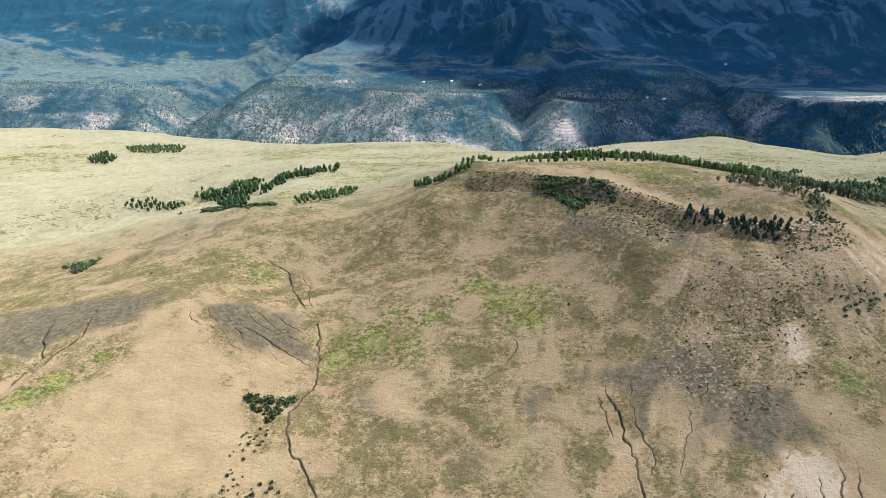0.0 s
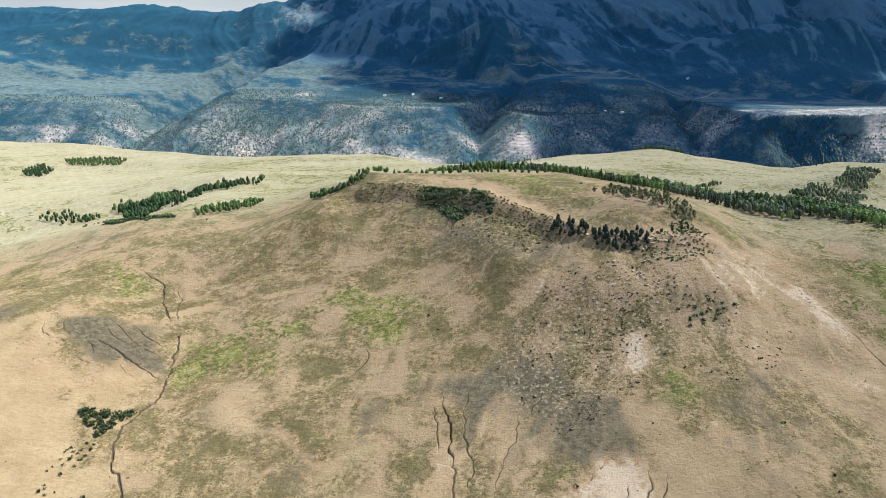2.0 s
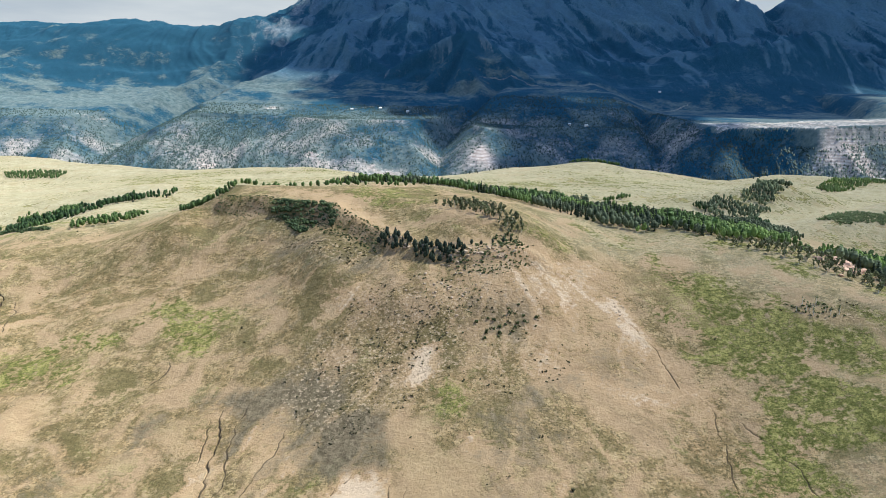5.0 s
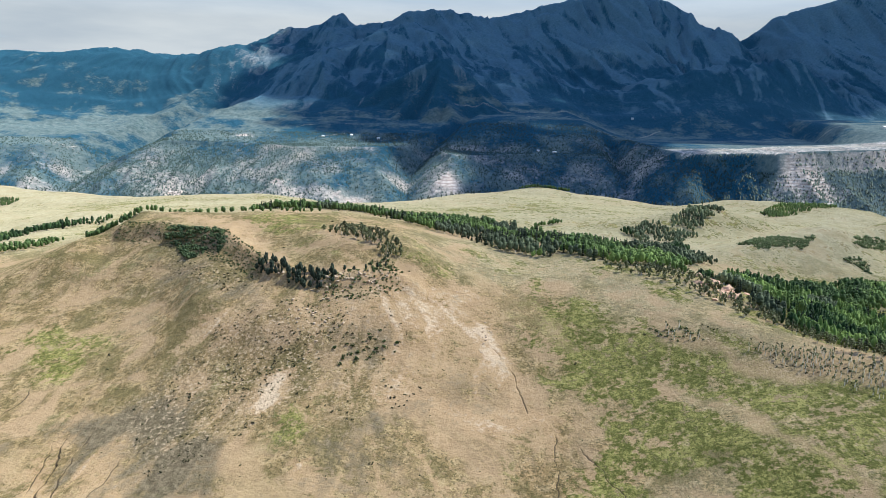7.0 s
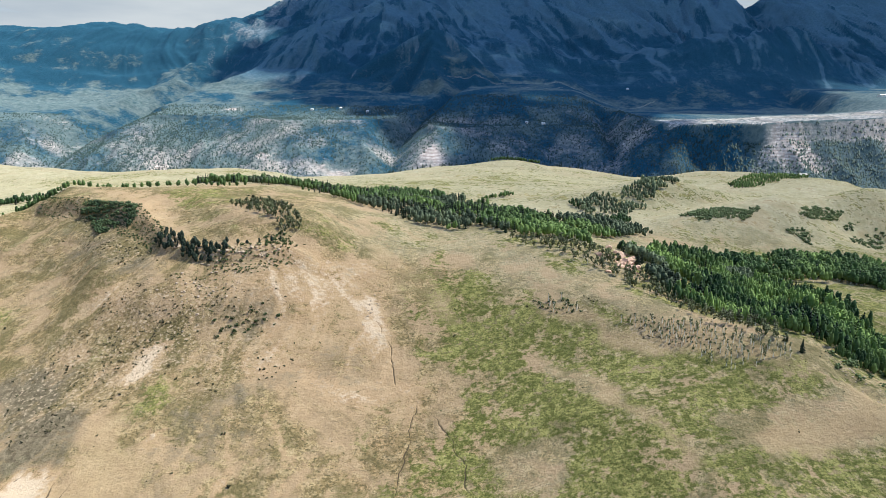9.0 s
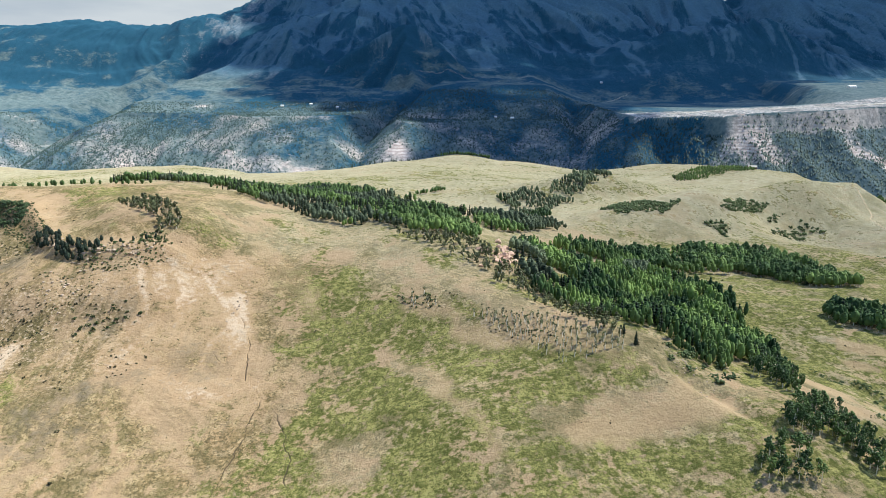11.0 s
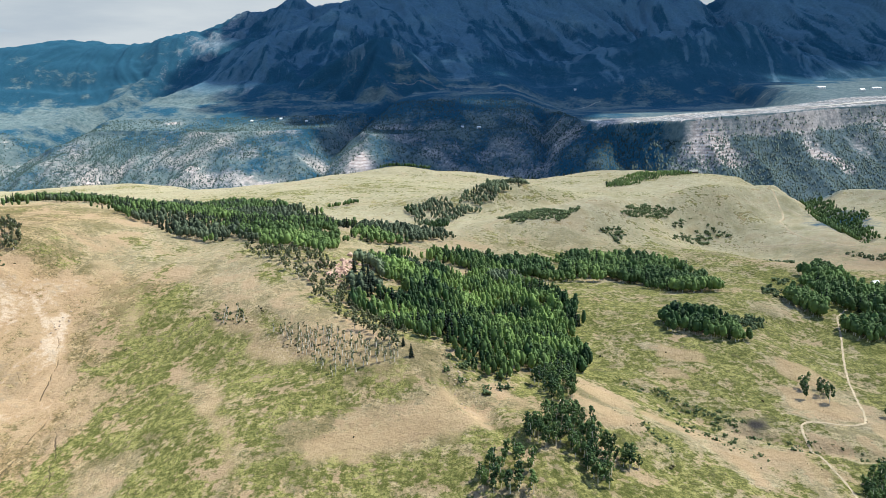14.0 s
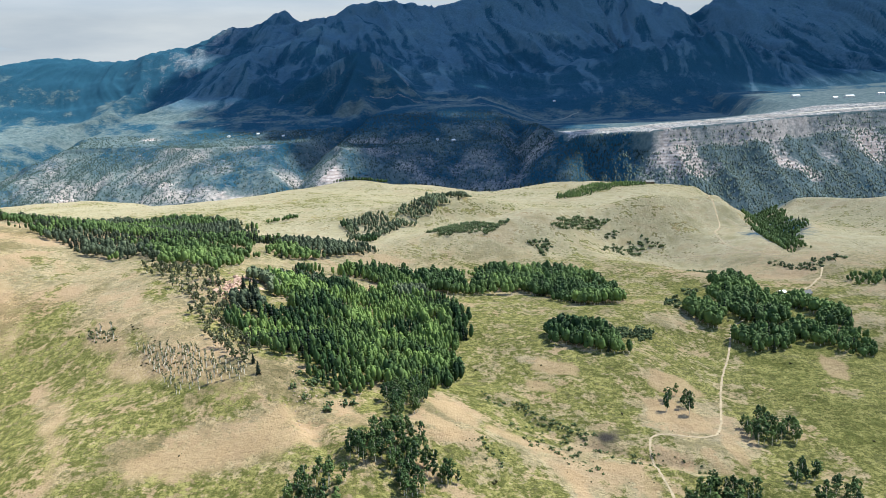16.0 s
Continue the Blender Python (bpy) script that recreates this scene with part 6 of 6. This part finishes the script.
# high cloud, far off towards the sun
for x, y, long, wide, lumps in ((1830, 2830, 400, 230, 60), (1930, 2560, 270, 150, 44), (1500, 3300, 560, 330, 70), (2420, 3350, 560, 420, 70), (960, 3800, 420, 300, 60), (1750, 3950, 760, 420, 80), (2750, 4000, 760, 450, 80),
                                (860, 4550, 420, 420, 60), (1500, 4700, 800, 480, 70), (2700, 4800, 900, 480, 70), (2130, 2480, 95, 140, 26), (2080, 2620, 170, 190, 36), (3500, 4300, 600, 600, 50)):
    cloud(x + 1581, y + 737, 4500, long, wide, lumps)


# ---- tracks and runway ----
def ribbon(name, line, wide, mat, label, lift=0.14, every=3.0, ragged=0.4):
    """A strip laid over the ground along a smooth line."""
    p = np.array(line, float)
    gap = np.concatenate([[0], np.cumsum(np.hypot(*(p[1:] - p[:-1]).T))])
    s = np.arange(0, gap[-1], every)
    k = np.clip(np.searchsorted(gap, s, side="right") - 1, 0, len(p) - 2)
    u = ((s - gap[k]) / (gap[k + 1] - gap[k]))[:, None]
    before, after = p[np.maximum(k - 1, 0)], p[np.minimum(k + 2, len(p) - 1)]
    a, b = p[k], p[k + 1]
    q = 0.5 * (2 * a + (b - before) * u + (2 * before - 5 * a + 4 * b - after) * u ** 2 + (3 * a - before - 3 * b + after) * u ** 3)
    way = np.gradient(q, axis=0)
    side = np.stack([way[:, 1], -way[:, 0]], -1) / np.hypot(way[:, 0], way[:, 1])[:, None]
    v, f = [], []
    for i in range(len(q)):
        for j, o in enumerate((-0.5, -0.17, 0.17, 0.5)):
            x, y = q[i] + side[i] * wide * o * (1 + ragged * RNG.uniform(-1, 1))
            v.append((x, y, float(land(x, y)[0]) + lift))
        if i:
            for j in range(3):
                m = 4 * i + j
                f += [(m - 4, m - 3, m + 1), (m - 4, m + 1, m)]
    return tagged(new(name, mesh_of(name, np.array(v), np.array(f), mat)), label, name, kind="structure")


for line, wide in TRACKS:
    ribbon("dirt_track", line, wide * 1.1, DIRT, "pale dirt track winding over the meadow")
ribbon("runway", RUNWAY_EDGE, 22, ASPHALT, "long pale runway along the mesa's rim", 0.8, 30, 0.0)

# ---- rock ----
def boulder(size, seed, mat=None, cut=0.62):
    """A broken block: a ball cut by random planes."""
    r = random.Random(seed)
    bm = bmesh.new()
    bmesh.ops.create_icosphere(bm, subdivisions=2, radius=size)
    for v in bm.verts:
        v.co *= 1 + 0.18 * noise.noise(v.co / size * 1.7 + Vector((seed, 0, 0)))
    for k in range(7):
        way = Vector((r.gauss(0, 1), r.gauss(0, 1), r.gauss(0, 1) + 0.2)).normalized()
        for v in bm.verts:
            over = v.co.dot(way) - size * r.uniform(cut, cut + 0.04)
            if over > 0:
                v.co -= way * over
    for v in bm.verts:
        v.co.z *= 0.75
    me = bpy.data.meshes.new("boulder")
    bm.to_mesh(me)
    bm.free()
    me.materials.append(mat or STONE)
    return me


BOULDERS = [boulder(1.0, k) for k in range(7)]
BLOCKS = [boulder(1.0, k + 20, PINK_STONE, 0.42) for k in range(7)]


def lay_rocks(spots, size, label, group, kinds=BOULDERS):
    for x, y in spots:
        s = size * RNG.uniform(0.5, 1.4)
        ob = tagged(new("boulder", kinds[RNG.randint(7)]), label, "boulder", group)
        ob.location = (x, y, float(land(x, y)[0]) + 0.1 * s)
        ob.rotation_euler, ob.scale = (RNG.uniform(-0.3, 0.3), RNG.uniform(-0.3, 0.3), RNG.uniform(0, 6.28)), (s * RNG.uniform(0.8, 1.5), s, s * RNG.uniform(0.7, 1.3))


def around(cx, cy, rx, ry, count):
    return [(cx + RNG.normal() * rx, cy + RNG.normal() * ry) for _ in range(count)]


lay_rocks([(x, y + RNG.normal(0, 3)) for x, y in zip(np.linspace(165, 243, 90), np.interp(np.linspace(165, 243, 90), [165, 183, 200, 213, 243], [462, 446, 433, 430, 436]))], 0.95, "pale weathered boulder on the rocky brow", "boulders on the brow")
lay_rocks(around(205, 412, 16, 10, 44), 0.75, "pale broken stone lying below the brow", "stones below the brow")
lay_rocks(around(463, 466, 6, 13, 70), 2.3, "pinkish cliff block among the conifers", "blocks of the cliff", BLOCKS)
lay_rocks(around(533, 312, 5, 12, 34), 0.5, "pale stone at the head of the wash", "stones by the wash")
lay_rocks(around(300, 410, 3, 8, 18), 0.6, "white stone in the bare scar", "stones in the scar")


# loose pale stones over the knoll's flank
sx, sy = strewn([(150, 405), (178, 420), (222, 420), (208, 372), (188, 338), (160, 330), (140, 350)], 2.4, 8)
some = RNG.rand(len(sx)) < 0.3 + 0.6 * fbm(sx, sy, 20, 3)
small = []
for k in range(5):
    rock = boulder(1.0, 40 + k)
    rv = np.array([v.co[:] for v in rock.vertices])
    small.append((rv, np.array([p.vertices[:] for p in rock.polygons])))
sv, sf, _ = planted(small, on_land(sx[some], sy[some], 0.05), 0.1 + 0.3 * RNG.rand(some.sum()) ** 2, np.zeros(some.sum()))
tagged(new("loose_stones", mesh_of("loose_stones", sv, sf, STONE)), "pale loose stones strewn over the dry slope", "stones", kind="stuff")


# ---- buildings ----
def part(name, bm, mat, parent, label=""):
    me = bpy.data.meshes.new(name)
    bm.to_mesh(me)
    bm.free()
    me.materials.append(mat)
    ob = new(name, me)
    ob.parent = parent
    return tagged(ob, label)


def block(x0, y0, z0, x1, y1, z1, bevel=0.0):
    bm = bmesh.new()
    bmesh.ops.create_cube(bm, size=1)
    for v in bm.verts:
        v.co = Vector(((x0 + x1) / 2 + v.co.x * (x1 - x0), (y0 + y1) / 2 + v.co.y * (y1 - y0), (z0 + z1) / 2 + v.co.z * (z1 - z0)))
    if bevel:
        bmesh.ops.bevel(bm, geom=bm.edges[:], offset=bevel, segments=1, affect="EDGES")
    return bm


def gable(long, wide, eaves, ridge, over=0.5, thick=0.18):
    """Two roof slabs that meet at the ridge."""
    bm = bmesh.new()
    drop = (ridge - eaves) / (wide / 2)
    section = [(-wide / 2 - over, eaves - over * drop), (0, ridge), (wide / 2 + over, eaves - over * drop), (wide / 2 + over, eaves - over * drop + thick), (0, ridge + thick * 1.3), (-wide / 2 - over, eaves - over * drop + thick)]
    ends = [[bm.verts.new((sx * (long / 2 + over), y, z)) for y, z in section] for sx in (-1, 1)]
    for i in range(6):
        j = (i + 1) % 6
        bm.faces.new((ends[0][i], ends[0][j], ends[1][j], ends[1][i]))
    bm.faces.new(ends[0][::-1]), bm.faces.new(ends[1])
    return bm


def walls(long, wide, eaves, ridge):
    bm = bmesh.new()
    rows = [[bm.verts.new((sx * long / 2, y, z)) for y, z in ((-wide / 2, -1.5), (wide / 2, -1.5), (wide / 2, eaves), (0, ridge), (-wide / 2, eaves))] for sx in (-1, 1)]
    for i in range(5):
        j = (i + 1) % 5
        bm.faces.new((rows[0][i], rows[0][j], rows[1][j], rows[1][i]))
    bm.faces.new(rows[0][::-1]), bm.faces.new(rows[1])
    return bm


def house(name, x, y, turn, long, wide, eaves, ridge, wall_mat, roof_mat, label, category, openings=2):
    root = tagged(new(name), label, category)
    root.location, root.rotation_euler = (x, y, float(land(x, y)[0])), (0, 0, radians(turn))
    part("wall", walls(long, wide, eaves, ridge - 0.05), wall_mat, root)
    part("roof", gable(long, wide, eaves, ridge), roof_mat, root)
    for k in range(openings):
        u = (k + 1) / (openings + 1) * long - long / 2
        pane = part("window", block(u - 0.6, -wide / 2 - 0.06, eaves * 0.4, u + 0.6, -wide / 2 + 0.05, eaves * 0.8), PANE, root)
        part("sill", block(u - 0.7, -wide / 2 - 0.14, eaves * 0.4 - 0.1, u + 0.7, -wide / 2 + 0.02, eaves * 0.4), wall_mat, pane)
    part("door", block(long / 2 - 0.04, -0.5, 0, long / 2 + 0.06, 0.5, min(2.1, eaves)), TIMBER, root)
    return root


house("cabin", 888, 540, 25, 7.0, 5.0, 2.6, 4.6, TIMBER, SHEET_ROOF, "small dark timber cabin beside the grove", "cabin")
house("shed", 872, 547, 10, 4.5, 3.5, 2.2, 3.4, TIMBER, PALE_ROOF, "small weathered shed at the track end", "shed", 1)
house("lodge", 976, 1262, 5, 15.0, 8.0, 3.4, 6.2, TIMBER, SHEET_ROOF, "dark timber lodge on the far meadow edge", "house", 4)
for x, y, turn, long, wide, label in ((665, 2247, 20, 14, 9, "pale-roofed house on the shaded bench"), (616, 2255, -15, 10, 7, "pale-roofed house on the shaded bench"), (1080, 2895, 10, 12, 8, "pale-roofed house on the mountain's foot"),
                                      (30, 2440, 30, 12, 8, "pale-roofed house among the scrub"), (-60, 2420, -10, 11, 8, "pale-roofed house among the scrub"), (120, 2400, 15, 12, 8, "pale-roofed house among the scrub")):
    house("house", x, y, turn, long * 0.75, wide * 0.75, 3.4, 5.6, PALE_WALL, PALE_ROOF, label, "house", 3)
for x, y, turn, long, wide in ((1900, 2300, 5, 46, 26), (2010, 2320, 5, 34, 20), (1840, 2270, 5, 24, 16), (2080, 2260, 8, 40, 22), (1790, 2420, 12, 44, 28)):
    house("hangar", x, y, turn, long * 0.6, wide * 0.6, 6.0, 8.5, PALE_WALL, PALE_ROOF, "large pale hangar on the mesa airfield", "hangar", 3)
